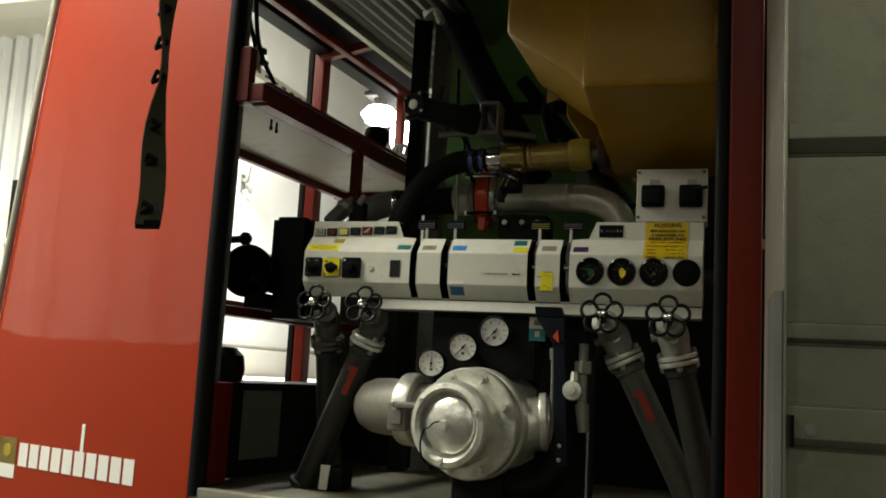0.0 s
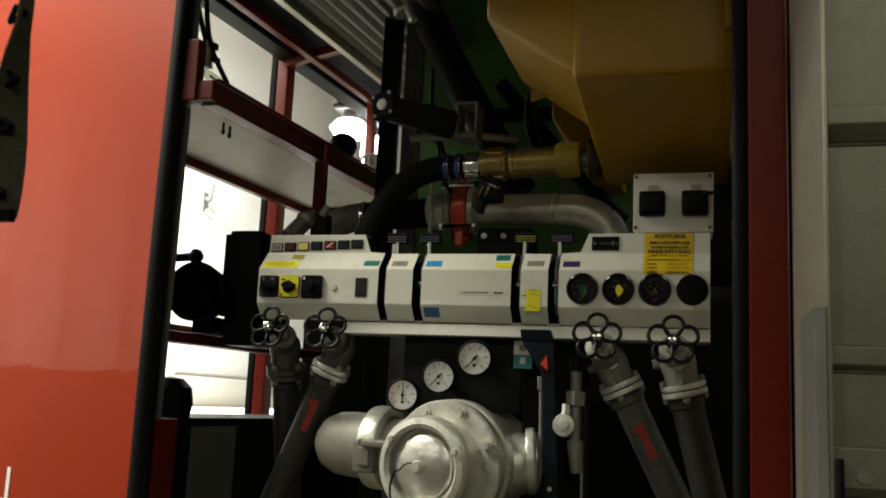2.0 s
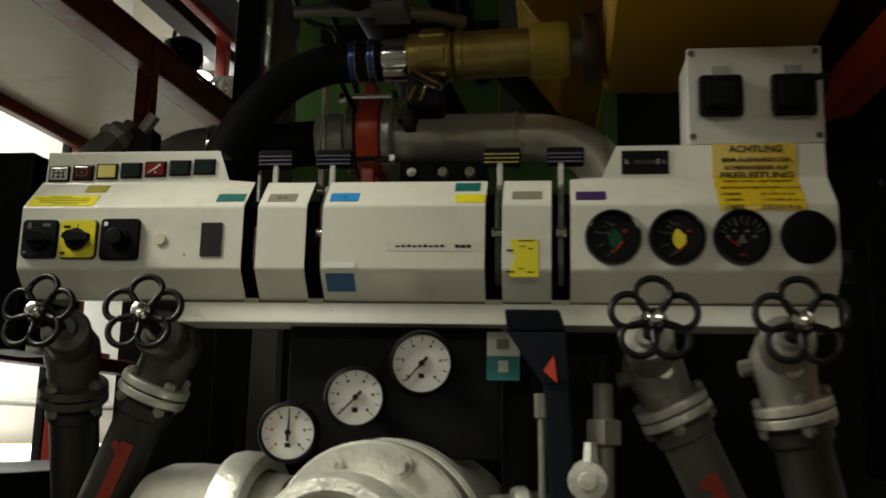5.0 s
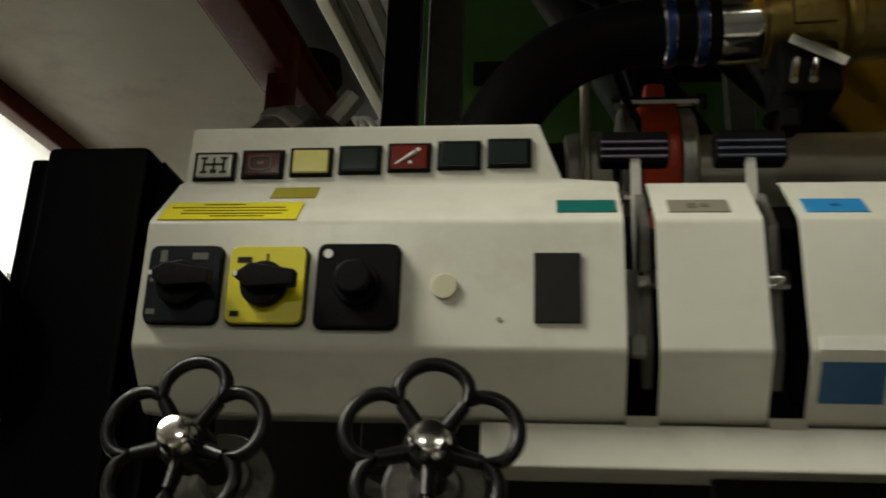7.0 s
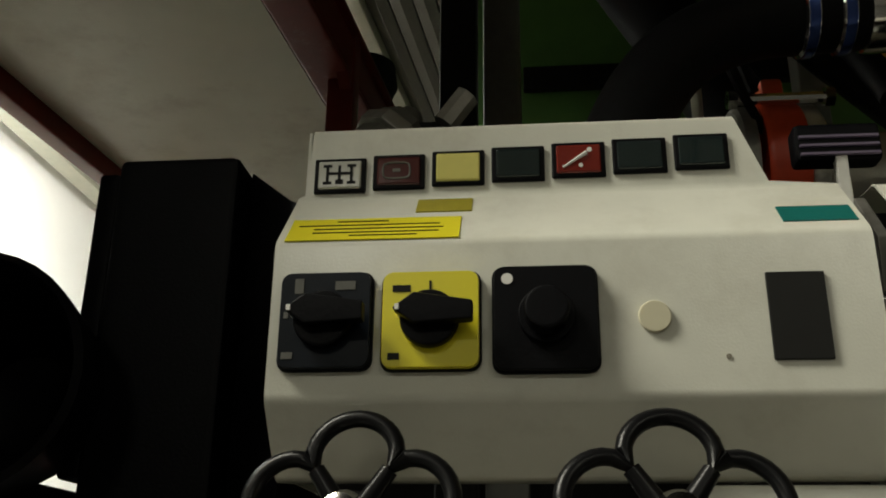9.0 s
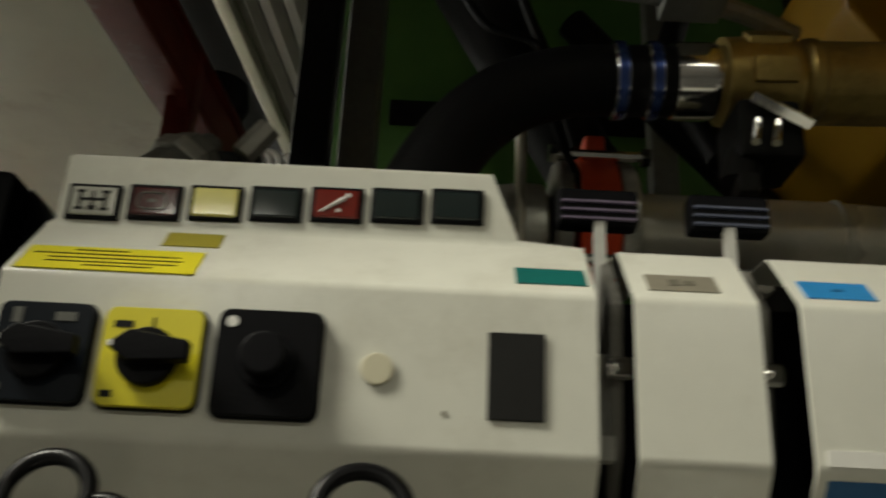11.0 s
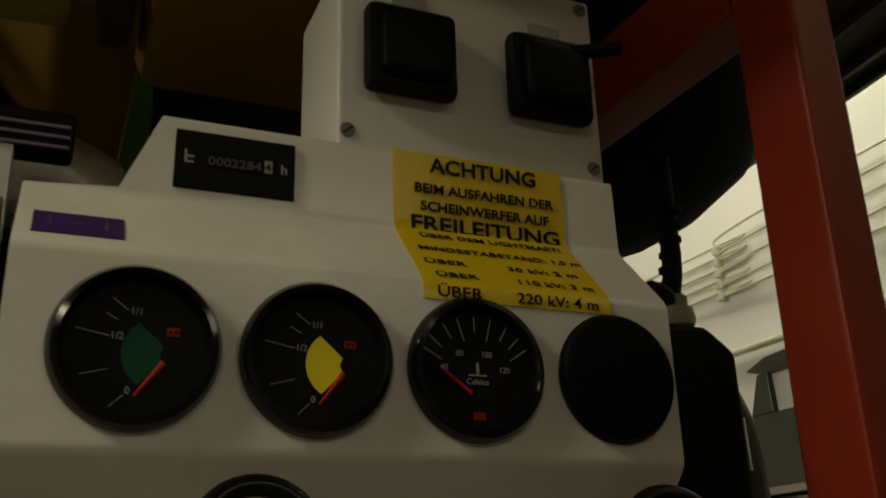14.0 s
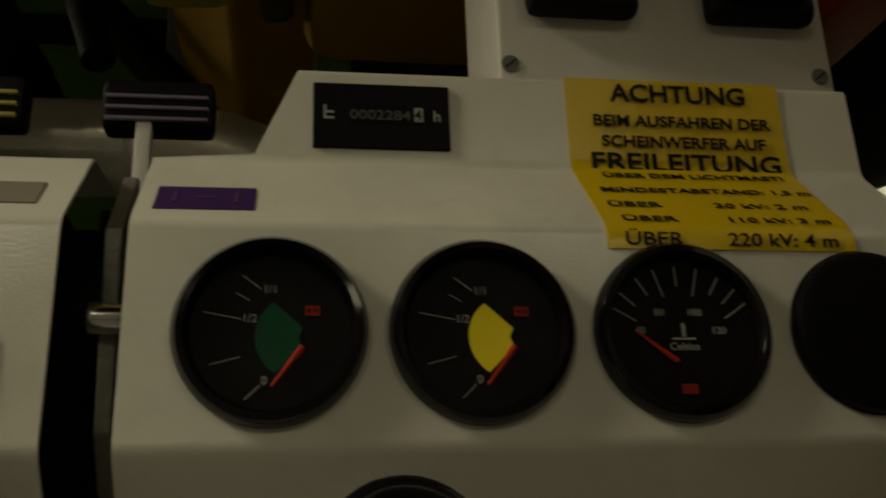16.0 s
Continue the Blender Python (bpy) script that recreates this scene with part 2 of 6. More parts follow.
# ---- building helpers ----
def obj(name, bm, material, smooth=True):
    me = bpy.data.meshes.new(name)
    bmesh.ops.recalc_face_normals(bm, faces=bm.faces)
    bm.to_mesh(me)
    bm.free()
    me.materials.append(material)
    if smooth:
        me.polygons.foreach_set("use_smooth", [True] * len(me.polygons))
        me.set_sharp_from_angle(angle=radians(35))
    ob = new(name, me)
    if smooth and len(me.polygons) < 400:
        # flat faces stay flat beside their rounded edges
        even = ob.modifiers.new("even_normals", "WEIGHTED_NORMAL")
        even.keep_sharp, even.weight = True, 50
    return ob


def thing(name, bm, material, label, category, group="", kind="", smooth=True):
    return tagged(obj(name, bm, material, smooth), label, category, group, kind)


def empty(name, label, category, group="", kind="", at=(0, 0, 0)):
    ob = tagged(new(name), label, category, group, kind)
    ob.location = at
    ob.empty_display_size = 0.02
    return ob


def part(name, bm, material, parent, label="", smooth=True):
    ob = obj(name, bm, material, smooth)
    ob.parent = parent
    ob.matrix_parent_inverse = Matrix.Identity(4) if parent.parent else parent.matrix_basis.inverted()
    return tagged(ob, label)


def joined(*pieces):
    bm = bmesh.new()
    for p in pieces:
        me = bpy.data.meshes.new("piece")
        p.to_mesh(me)
        p.free()
        bm.from_mesh(me)
        bpy.data.meshes.remove(me)
    return bm


def block(x0, x1, y0, y1, z0, z1, bevel=0.0, m=None, seg=2):
    bm = bmesh.new()
    bmesh.ops.create_cube(bm, size=1.0)
    bmesh.ops.transform(bm, verts=bm.verts, matrix=Matrix.Translation(((x0 + x1) / 2, (y0 + y1) / 2, (z0 + z1) / 2)) @ Matrix.Diagonal((abs(x1 - x0), abs(y1 - y0), abs(z1 - z0), 1)))
    if bevel:
        bmesh.ops.bevel(bm, geom=bm.edges[:], offset=bevel, segments=seg, affect="EDGES", profile=0.5)
    if m is not None:
        bmesh.ops.transform(bm, verts=bm.verts, matrix=m)
    return bm


def along(a, b):
    """The pose at a whose z axis points to b."""
    a, b = Vector(a), Vector(b)
    return Matrix.Translation(a) @ (b - a).to_track_quat("Z", "Y").to_matrix().to_4x4()


def rod(a, b, r, r2=None, seg=24, bevel=0.0):
    bm = bmesh.new()
    h = (Vector(b) - Vector(a)).length
    bmesh.ops.create_cone(bm, cap_ends=True, segments=seg, radius1=r, radius2=r if r2 is None else r2, depth=h)
    bmesh.ops.translate(bm, verts=bm.verts, vec=(0, 0, h / 2))
    if bevel:
        rims = [e for e in bm.edges if any(len(f.verts) > 4 for f in e.link_faces)]
        bmesh.ops.bevel(bm, geom=rims, offset=bevel, segments=2, affect="EDGES", profile=0.5)
    bmesh.ops.transform(bm, verts=bm.verts, matrix=along(a, b))
    return bm


def lathe(profile, m, seg=36):
    """A body turned round its z axis from (radius, height) pairs."""
    bm = bmesh.new()
    rings = []
    for r, h in profile:
        if r < 1e-6:
            rings.append([bm.verts.new((0, 0, h))])
        else:
            rings.append([bm.verts.new((r * math.cos(2 * math.pi * k / seg), r * math.sin(2 * math.pi * k / seg), h)) for k in range(seg)])
    for a, b in zip(rings, rings[1:]):
        for k in range(seg):
            j = (k + 1) % seg
            if len(a) == 1 and len(b) == 1:
                continue
            if len(a) == 1:
                bm.faces.new((a[0], b[j], b[k]))
            elif len(b) == 1:
                bm.faces.new((a[k], a[j], b[0]))
            else:
                bm.faces.new((a[k], a[j], b[j], b[k]))
    bmesh.ops.transform(bm, verts=bm.verts, matrix=m)
    return bm


def curve_points(points, n=8):
    """Catmull-Rom through the points."""
    p = [Vector(q) for q in points]
    p = [2 * p[0] - p[1], *p, 2 * p[-1] - p[-2]]
    out = []
    for k in range(1, len(p) - 2):
        for i in range(n):
            t = i / n
            a, b, c, d = p[k - 1 : k + 3]
            out.append(0.5 * (2 * b + (c - a) * t + (2 * a - 5 * b + 4 * c - d) * t * t + (3 * b - a - 3 * c + d) * t**3))
    return out + [p[-2]]


def tube(points, r, seg=16, n=8, closed=False, smooth_path=True, flat=1.0):
    """A round tube along a path; r may be a number or a function of 0 to 1."""
    path = curve_points(points, n) if smooth_path else [Vector(q) for q in points]
    if closed:
        path = path[:-1] if (path[0] - path[-1]).length < 1e-6 else path
    bm = bmesh.new()
    rings, count = [], len(path)
    up = None
    for k, c in enumerate(path):
        d = (path[(k + 1) % count] - path[k - 1]) if closed else (path[min(k + 1, count - 1)] - path[max(k - 1, 0)])
        d.normalize()
        if up is None:
            up = d.orthogonal().normalized()
        up = (up - d * up.dot(d)).normalized()
        side = d.cross(up)
        rad = r(k / (count - 1)) if callable(r) else r
        rings.append([bm.verts.new(c + rad * (math.cos(2 * math.pi * i / seg) * up + flat * math.sin(2 * math.pi * i / seg) * side)) for i in range(seg)])
    pairs = list(zip(rings, rings[1:])) + ([(rings[-1], rings[0])] if closed else [])
    for a, b in pairs:
        for i in range(seg):
            bm.faces.new((a[i], a[(i + 1) % seg], b[(i + 1) % seg], b[i]))
    if not closed:
        bm.faces.new(rings[0][::-1]), bm.faces.new(rings[-1])
    return bm


def prism(points, vec, bevel=0.0):
    """A flat polygon pushed out along vec."""
    bm = bmesh.new()
    a = [bm.verts.new(p) for p in points]
    b = [bm.verts.new(Vector(p) + Vector(vec)) for p in points]
    bm.faces.new(a), bm.faces.new(b[::-1])
    for k in range(len(a)):
        bm.faces.new((a[k - 1], a[k], b[k], b[k - 1]))
    if bevel:
        bmesh.ops.recalc_face_normals(bm, faces=bm.faces)
        bmesh.ops.bevel(bm, geom=bm.edges[:], offset=bevel, segments=2, affect="EDGES", profile=0.5)
    return bm


def sheet(profile, x0, x1, thick=0.002, bevel=0.003):
    """A bent sheet: a profile of (y, z) pairs drawn out along x, with rounded folds."""
    pts = []
    for k, (y, z) in enumerate(profile):
        if 0 < k < len(profile) - 1:
            p, a, b = Vector((y, z)), Vector(profile[k - 1]), Vector(profile[k + 1])
            da, db = (a - p).normalized(), (b - p).normalized()
            pts += [p + da * bevel, p + (da + db) * bevel * 0.29, p + db * bevel]
        else:
            pts.append(Vector((y, z)))
    bm = bmesh.new()
    cols = [[bm.verts.new((x, p.x, p.y)) for p in pts] for x in (x0, x1)]
    faces = [bm.faces.new((cols[0][k], cols[0][k + 1], cols[1][k + 1], cols[1][k])) for k in range(len(pts) - 1)]
    bmesh.ops.recalc_face_normals(bm, faces=faces)
    if faces[len(faces) // 2].normal.y > 0:
        bmesh.ops.reverse_faces(bm, faces=faces)
    made = bmesh.ops.extrude_face_region(bm, geom=faces)
    bmesh.ops.translate(bm, verts=[v for v in made["geom"] if isinstance(v, bmesh.types.BMVert)], vec=(0, thick, 0))
    return bm


def writing(text, size, m, width=0.0, depth=0.0004, align="LEFT", bold=0.012):
    """Raised lettering as a mesh, its baseline's start at the pose m (x along the line, z out of the face)."""
    cu = bpy.data.curves.new("lettering", "FONT")
    cu.body, cu.size, cu.extrude, cu.align_x, cu.resolution_u, cu.offset = text, size, depth / 2, align, 3, size * bold
    ob = bpy.data.objects.new("lettering", cu)
    scene.collection.objects.link(ob)
    bpy.context.view_layer.update()
    me = bpy.data.meshes.new_from_object(ob.evaluated_get(bpy.context.evaluated_depsgraph_get()))
    bm = bmesh.new()
    bm.from_mesh(me)
    bpy.data.objects.remove(ob), bpy.data.meshes.remove(me), bpy.data.curves.remove(cu)
    if width:
        xs = [v.co.x for v in bm.verts]
        bmesh.ops.scale(bm, verts=bm.verts, vec=(width / max(1e-6, max(xs) - min(xs)), 1, 1))
    bmesh.ops.transform(bm, verts=bm.verts, matrix=m)
    return bm


def facing(x, y, z, tilt=0.0, roll=0.0):
    """A pose on a face that looks to -y: x to the right, y up the face, z out of it; tilt leans its top back."""
    return pose(x, y, z, 90 - tilt, 0, 0) @ pose(0, 0, 0, 0, 0, roll)


def plate_on(m, x0, x1, y0, y1, thick=0.0006, bevel=0.0):
    return block(x0, x1, y0, y1, 0, thick, bevel, m)


def disc_on(m, x, y, r, h0, h1, seg=32, bevel=0.0):
    bm = rod((x, y, h0), (x, y, h1), r, None, seg, bevel)
    bmesh.ops.transform(bm, verts=bm.verts, matrix=m)
    return bm


def rounded_plate(m, w, h, r, thick, at=(0, 0)):
    """A flat plate with round corners, its front edge softened."""
    pts = []
    for cx, cy, a0 in ((w / 2 - r, h / 2 - r, 0), (-w / 2 + r, h / 2 - r, 90), (-w / 2 + r, -h / 2 + r, 180), (w / 2 - r, -h / 2 + r, 270)):
        pts += [m @ Vector((at[0] + cx + r * math.cos(radians(a0 + d)), at[1] + cy + r * math.sin(radians(a0 + d)), 0)) for d in (0, 30, 60, 90)]
    return prism(pts, m.to_3x3() @ Vector((0, 0, thick)), min(0.0006, thick * 0.3))

# ---- the garage ----
def plain_wall(name, x0, x1, y0, y1, z0, z1, material=WHITE_WALL, label="plain white painted garage wall", category="wall"):
    return thing(name, block(x0, x1, y0, y1, z0, z1), material, label, category, kind="structure")


# unseen floor, darkened to cut the bounce under the panel
thing("floor", block(-6.2, 5.2, -4.2, 8.2, -0.1, 0), CONCRETE, "grey concrete garage floor", "floor", kind="structure")
ceiling = thing("ceiling", block(-6.2, 5.2, -4.2, 8.2, 3.5, 3.6), CEIL, "cream painted garage ceiling", "ceiling", kind="structure")
plain_wall("wall_west", -2.62, -2.5, 3.4, 8.0, 0, 3.5)
plain_wall("wall_west_far", -6.1, -6.0, -4.0, 8.0, 0, 3.5)
plain_wall("wall_north", -6.0, 5.0, 8.0, 8.1, 0, 3.5)
# unseen south and east walls, greyed to send less fill into the bay
plain_wall("wall_south", -6.0, 5.0, -4.1, -4.0, 0, 3.5, GREY_WALL, "plain grey garage wall, unseen, darkened to cut bounce")
plain_wall("wall_east", 5.0, 5.1, -4.0, 8.0, 0, 3.5, GREY_WALL, "plain grey garage wall, unseen, darkened to cut bounce")
for k, y in enumerate((2.9, 4.1, 5.3)):
    thing("ceiling_beam", block(-6.0, 5.0, y, y + 0.22, 3.26, 3.5, 0.01), CEIL, "cream painted ceiling beam", "beam", "ceiling beams", "structure")
# white profiled cladding beyond the engine's corner, shade between ribs painted grey
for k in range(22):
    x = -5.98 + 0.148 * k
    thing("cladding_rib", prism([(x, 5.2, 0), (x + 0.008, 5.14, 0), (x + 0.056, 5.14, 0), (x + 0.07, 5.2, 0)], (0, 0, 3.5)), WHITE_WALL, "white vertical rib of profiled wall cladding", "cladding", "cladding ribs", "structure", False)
plain_wall("wall_cladding", -6.0, -2.62, 5.2, 5.3, 0, 3.5, mat("shaded_cladding", (0.48, 0.48, 0.47), 0.55, 0, 0.05, 3), "profiled metal wall cladding, greyed for shade between its ribs")
# ribs of the far wall and an added dark block, which shine in the engine's red paint
for k in range(22):
    y = -3.9 + 0.4 * k
    thing("cladding_rib", prism([(-6, y, 1.35), (-5.93, y + 0.03, 1.35), (-5.93, y + 0.12, 1.35), (-6, y + 0.15, 1.35)], (0, 0, 2.15)), WHITE_WALL, "white vertical rib of profiled wall cladding", "cladding", "cladding ribs", "structure", False)
thing("dark_mirror_block", block(-6.0, -5.9, -4.0, 5.2, 0, 1.35, 0.01), GREY_STEEL, "added dark block that shows only as a reflection", "wall base", kind="structure")
# pipe on the wall
pipe = empty("wall_pipe", "thin white painted pipe on brackets along the wall", "pipe", at=(-2.47, 4.0, 1.32))
# the white tube is greyed, its shading put into the colour
part("tube", tube([(-2.46, 4.08, 1.32), (-2.46, 4.8, 1.321), (-2.46, 7.9, 1.325)], 0.013, 12), mat("shaded_white_pipe", (0.30, 0.29, 0.27), 0.5), pipe)
part("bend", lathe([(0, -0.02), (0.035, -0.018), (0.04, 0), (0.035, 0.018), (0, 0.02)], along((-2.48, 4.12, 1.32), (-2.4, 4.12, 1.32))), WHITE_WALL, pipe)
for y in (5.1, 6.3):
    part("bracket", block(-2.5, -2.44, y, y + 0.03, 1.30, 1.34, 0.003), WHITE_WALL, pipe)
tray = empty("cable_tray", "perforated grey cable tray along the upper wall", "cable tray", at=(-2.42, 5.0, 2.78))
part("channel", joined(block(-2.43, -2.36, 3.4, 7.9, 2.74, 2.745), block(-2.362, -2.358, 3.4, 7.9, 2.746, 2.80)), ALU, tray)
for k in range(44):
    part("slot", block(-2.3575, -2.3565, 3.5 + 0.1 * k, 3.55 + 0.1 * k, 2.765, 2.778), DARK_STEEL, tray, smooth=False)
for y in (3.8, 5.2, 6.6):
    part("bracket", block(-2.5, -2.36, y, y + 0.03, 2.70, 2.739, 0.003), ALU, tray)
hook = empty("wall_hook", "grey double coat hook screwed to the wall", "hook", at=(-2.5, 4.3, 2.2))
part("backplate", block(-2.5, -2.49, 4.27, 4.32, 2.15, 2.25, 0.003), GREY_STEEL, hook)
part("upper_hook", tube([(-2.49, 4.29, 2.22), (-2.46, 4.28, 2.21), (-2.45, 4.27, 2.25), (-2.45, 4.28, 2.29)], 0.012, 10), GREY_STEEL, hook)
part("lower_hook", tube([(-2.49, 4.30, 2.16), (-2.46, 4.33, 2.13), (-2.45, 4.36, 2.15), (-2.45, 4.36, 2.18)], 0.009, 10), WHITE_WALL, hook)
thing("wooden_board", block(-2.45, -2.36, 3.4, 6.5, 0.85, 1.16, 0.006), WOOD, "pale plywood board leaning along the white wall", "board")
thing("white_tray", block(-2.3, -1.75, 3.9, 4.9, 1.0, 1.16, 0.02), WHITE_WALL, "white plastic tray on a stack by the wall", "tray")
thing("storage_chest", block(-2.32, -1.72, 3.6, 6.4, 0.0, 1.0, 0.01), GREY_STEEL, "grey steel chest standing along the garage wall", "chest")
cab = empty("wall_cabinet", "beige steel cabinet with a dark edge", "cabinet", at=(-4.6, 4.6, 0))
part("body", block(-5.1, -4.10, 4.35, 4.9, 0, 2.25, 0.01), BEIGE, cab)
part("edge_strip", block(-4.10, -3.98, 4.36, 4.9, 0, 2.25, 0.005), DARK_STEEL, cab)
part("lock", rod((-4.05, 4.36, 1.87), (-4.05, 4.33, 1.87), 0.03, None, 16, 0.004), CHROME, cab)

# work lights hanging in the bay
WX = -0.025
wl = empty("work_light", "bright work light hanging on its cable", "lamp", at=(-1.57, 3.9, 2.42))
part("housing", block(-1.60 + WX, -1.46 + WX, 3.84, 3.98, 2.52, 2.55, 0.015), DARK_STEEL, wl)
part("socket", rod((-1.53 + WX, 3.9, 2.48), (-1.53 + WX, 3.9, 2.52), 0.03, None, 16), DARK_STEEL, wl)
part("bulb", lathe([(0, -0.055), (0.06, -0.045), (0.09, -0.005), (0.06, 0.03), (0, 0.04)], pose(-1.53 + WX, 3.9, 2.445)), LAMP_GLOW, wl, "glowing white bulb")
part("cable", tube([(-1.52 + WX, 3.9, 2.5), (-1.62 + WX, 3.92, 2.62), (-1.6 + WX, 3.95, 2.8), (-1.5 + WX, 3.95, 3.5)], 0.008, 8), RUBBER, wl)
wl2 = empty("bulkhead_light", "glowing oval bulkhead lamp", "lamp", at=(-1.46, 4.0, 2.365))
part("base", lathe([(0, 0.1), (0.06, 0.1), (0.06, 0.065)], pose(-1.46, 4.0, 2.365)), DARK_STEEL, wl2)
part("globe", lathe([(0, -0.11), (0.05, -0.09), (0.07, -0.03), (0.068, 0.03), (0.05, 0.055), (0, 0.065)], pose(-1.46, 4.0, 2.365)), LAMP_GLOW, wl2, "glowing white globe")
part("stem", rod((-1.46, 4.0, 2.46), (-1.46, 4.0, 3.5), 0.012, None, 10), DARK_STEEL, wl2)
# conduits on the wall of the other bay
for k in range(5):
    y = 3.9
    z = 2.47 - 0.042 * k
    c = empty("conduit", "thin cream cable conduit clipped along the wall", "conduit", "conduits", at=(1.9, 5.0, z))
    part("tube", tube([(1.9, 7.9, z + 0.05), (1.9, 4.2, z + 0.02), (1.9, 4.0, z + 0.005), (1.9, 3.85, z + (0.0 if k == 4 else 0.06 - 0.02 * k)), (1.9, 2.0, z + (0.0 if k == 4 else 0.1 - 0.02 * k))], 0.0045, 8), BEIGE, c)
    part("clip", block(1.885, 1.92, 4.01, 4.03, z - 0.014, z + 0.016, 0.002), BEIGE, c)
plain_wall("wall_bay", 1.92, 2.0, 1.6, 8.0, 0, 3.5)

# ---- the fire engine's body ----
T = lambda x, y: (x + 0.085 * (y - 2.3), y)
body = empty("engine_body", "red fire engine body round an open pump bay", "fire engine", at=(-0.5, 2.2, 0.9))
# outer corner panel: glossy, leaning in towards its top
U, V = Vector((-1.105, 1.768, 0)), Vector((-math.cos(radians(18)), math.sin(radians(18)), 0))
low, top = U + V * 0.99 + Vector((0, 0, 0.5)), U + V * 0.69 + Vector((0, 0, 2.75))
back = Vector((0.012, 0.04, 0))
corner_panel = part("corner_panel", prism([U + Vector((0, 0, 0.5)), U + Vector((0.008, 0, 2.75)), top, low], back, 0.006), RED, body, "glossy red outer panel")
part("edge_rail", tube([low + Vector((-0.012, 0, 0)), (low + top) / 2 + Vector((-0.012, 0, 0)), top + Vector((-0.012, 0, 0))], 0.012, 12), ALU, body, "bright metal edge rail")
# added grey sheet on the panel's back, keeps red bounce off the shelf
part("bounce_liner", prism([p + back * 1.3 for p in (U + Vector((0, 0, 0.5)), U + Vector((0.008, 0, 2.75)), top, low)], back * 0.3), GREY_STEEL, body)
part("door_seal", tube([(-1.085, 1.775, 0.91), (-1.088, 1.775, 1.5), (-1.082, 1.775, 2.2), (-1.08, 1.775, 2.75)], 0.021, 14), RUBBER, body, "black rubber seal")
part("side_skin", prism([low + Vector((0.02, 0.02, 0)), top + Vector((0.02, 0.02, 0)), top + Vector((0.05, 0.16, 0)), low + Vector((0.05, 0.16, 0))], (0.02, 0, 0)), RED, body)
# opening: sill, posts
part("sill", prism([(-1.1, 1.765, 0.905), (0.12, 1.485, 0.905), (0.12, 1.485, 0.93), (-1.1, 1.765, 0.93)], (0.006, 0.026, 0), 0.003), ALU, body, "bright aluminium sill strip")
part("floor_plate", prism([(-1.1, 1.79, 0.915), (0.12, 1.51, 0.915), (0.3, 2.9, 0.915), (-1.25, 3.0, 0.915)], (0, 0, 0.012)), FLOOR_PLATE, body, "worn floor plate of the pump bay")
part("apron", prism([(-1.1, 1.77, 0.4), (0.12, 1.49, 0.4), (0.12, 1.49, 0.904), (-1.1, 1.77, 0.904)], (0.01, 0.04, 0)), RED, body)
part("rear_post", block(0.085, 0.142, 1.477, 1.53, 0.5, 2.75, 0.006), RED_SHADED, body, "red corner post")
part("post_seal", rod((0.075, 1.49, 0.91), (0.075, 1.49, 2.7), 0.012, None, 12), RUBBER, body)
part("inner_post", block(0.114, 0.144, 1.825, 1.87, 0.93, 2.7, 0.004), RED_LIT, body, "red inner post")
part("inner_beam", prism([(0.112, 1.87, 1.685), (0.15, 1.87, 1.685), (0.12, 2.6, 1.685), (0.08, 2.6, 1.685)], (0, 0, 0.055), 0.003), RED_LIT, body)
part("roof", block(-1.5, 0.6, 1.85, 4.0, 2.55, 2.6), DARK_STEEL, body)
# added dark sheet in place of the shade beside the roof rail
part("roof_shade_sheet", prism([(*T(-1.40, 1.85), 2.435), (*T(-1.16, 1.85), 2.435), (*T(-1.16, 3.7), 2.435), (*T(-1.40, 3.7), 2.435)], (0, 0, 0.012)), DARK_STEEL, body)
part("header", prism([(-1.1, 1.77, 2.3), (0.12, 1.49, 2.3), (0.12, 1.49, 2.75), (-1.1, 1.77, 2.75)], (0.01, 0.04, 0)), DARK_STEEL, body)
# left side frame: rails and posts that carry shelves


def rail(name, x, y0, y1, z0, z1, w=0.04, material=RED_SHADED, label=""):
    (xa, ya), (xb, yb) = T(x, y0), T(x, y1)
    return part(name, prism([(xa, ya, z0), (xb, yb, z0), (xb, yb, z1), (xa, ya, z1)], (w, 0, 0), 0.004), material, body, label)


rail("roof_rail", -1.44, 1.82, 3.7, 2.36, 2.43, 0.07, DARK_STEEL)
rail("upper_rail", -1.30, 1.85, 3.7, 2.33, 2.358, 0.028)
rail("shelf_rail", -0.998, 1.775, 3.0, 1.8485, 1.893, 0.045, RED_DEEP_SHADE)
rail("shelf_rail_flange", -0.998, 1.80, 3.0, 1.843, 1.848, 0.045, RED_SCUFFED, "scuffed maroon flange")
rail("shelf_rail_lip", -0.962, 1.79, 3.0, 1.894, 1.900, 0.016, RED_SHADED)
rail("shelf_edge", -1.335, 1.9, 2.92, 1.826, 1.866, 0.025, RED_SHADED)
rail("lower_rail", -1.12, 1.79, 3.0, 1.335, 1.36, 0.05, RED_DEEP_SHADE)
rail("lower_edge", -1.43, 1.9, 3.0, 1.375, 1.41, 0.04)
part("corner_bracket", block(-1.072, -1.035, 1.768, 1.80, 1.846, 1.985, 0.004), RED_DEEP_SHADE, body)
part("shelf_end", block(-1.30, -0.95, 2.88, 2.91, 1.826, 1.866, 0.004), RED_SHADED, body)
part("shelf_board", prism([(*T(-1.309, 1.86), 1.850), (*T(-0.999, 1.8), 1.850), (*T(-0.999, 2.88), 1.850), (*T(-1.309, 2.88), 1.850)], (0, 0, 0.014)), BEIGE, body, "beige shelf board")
part("side_post", block(-1.40, -1.36, 2.85, 2.91, 0.93, 2.42, 0.005), RED_SHADED, body, "red frame post")
part("far_post", block(-1.239, -1.207, 3.29, 3.33, 1.6, 2.36, 0.004), RED_LIT, body, "red far post")
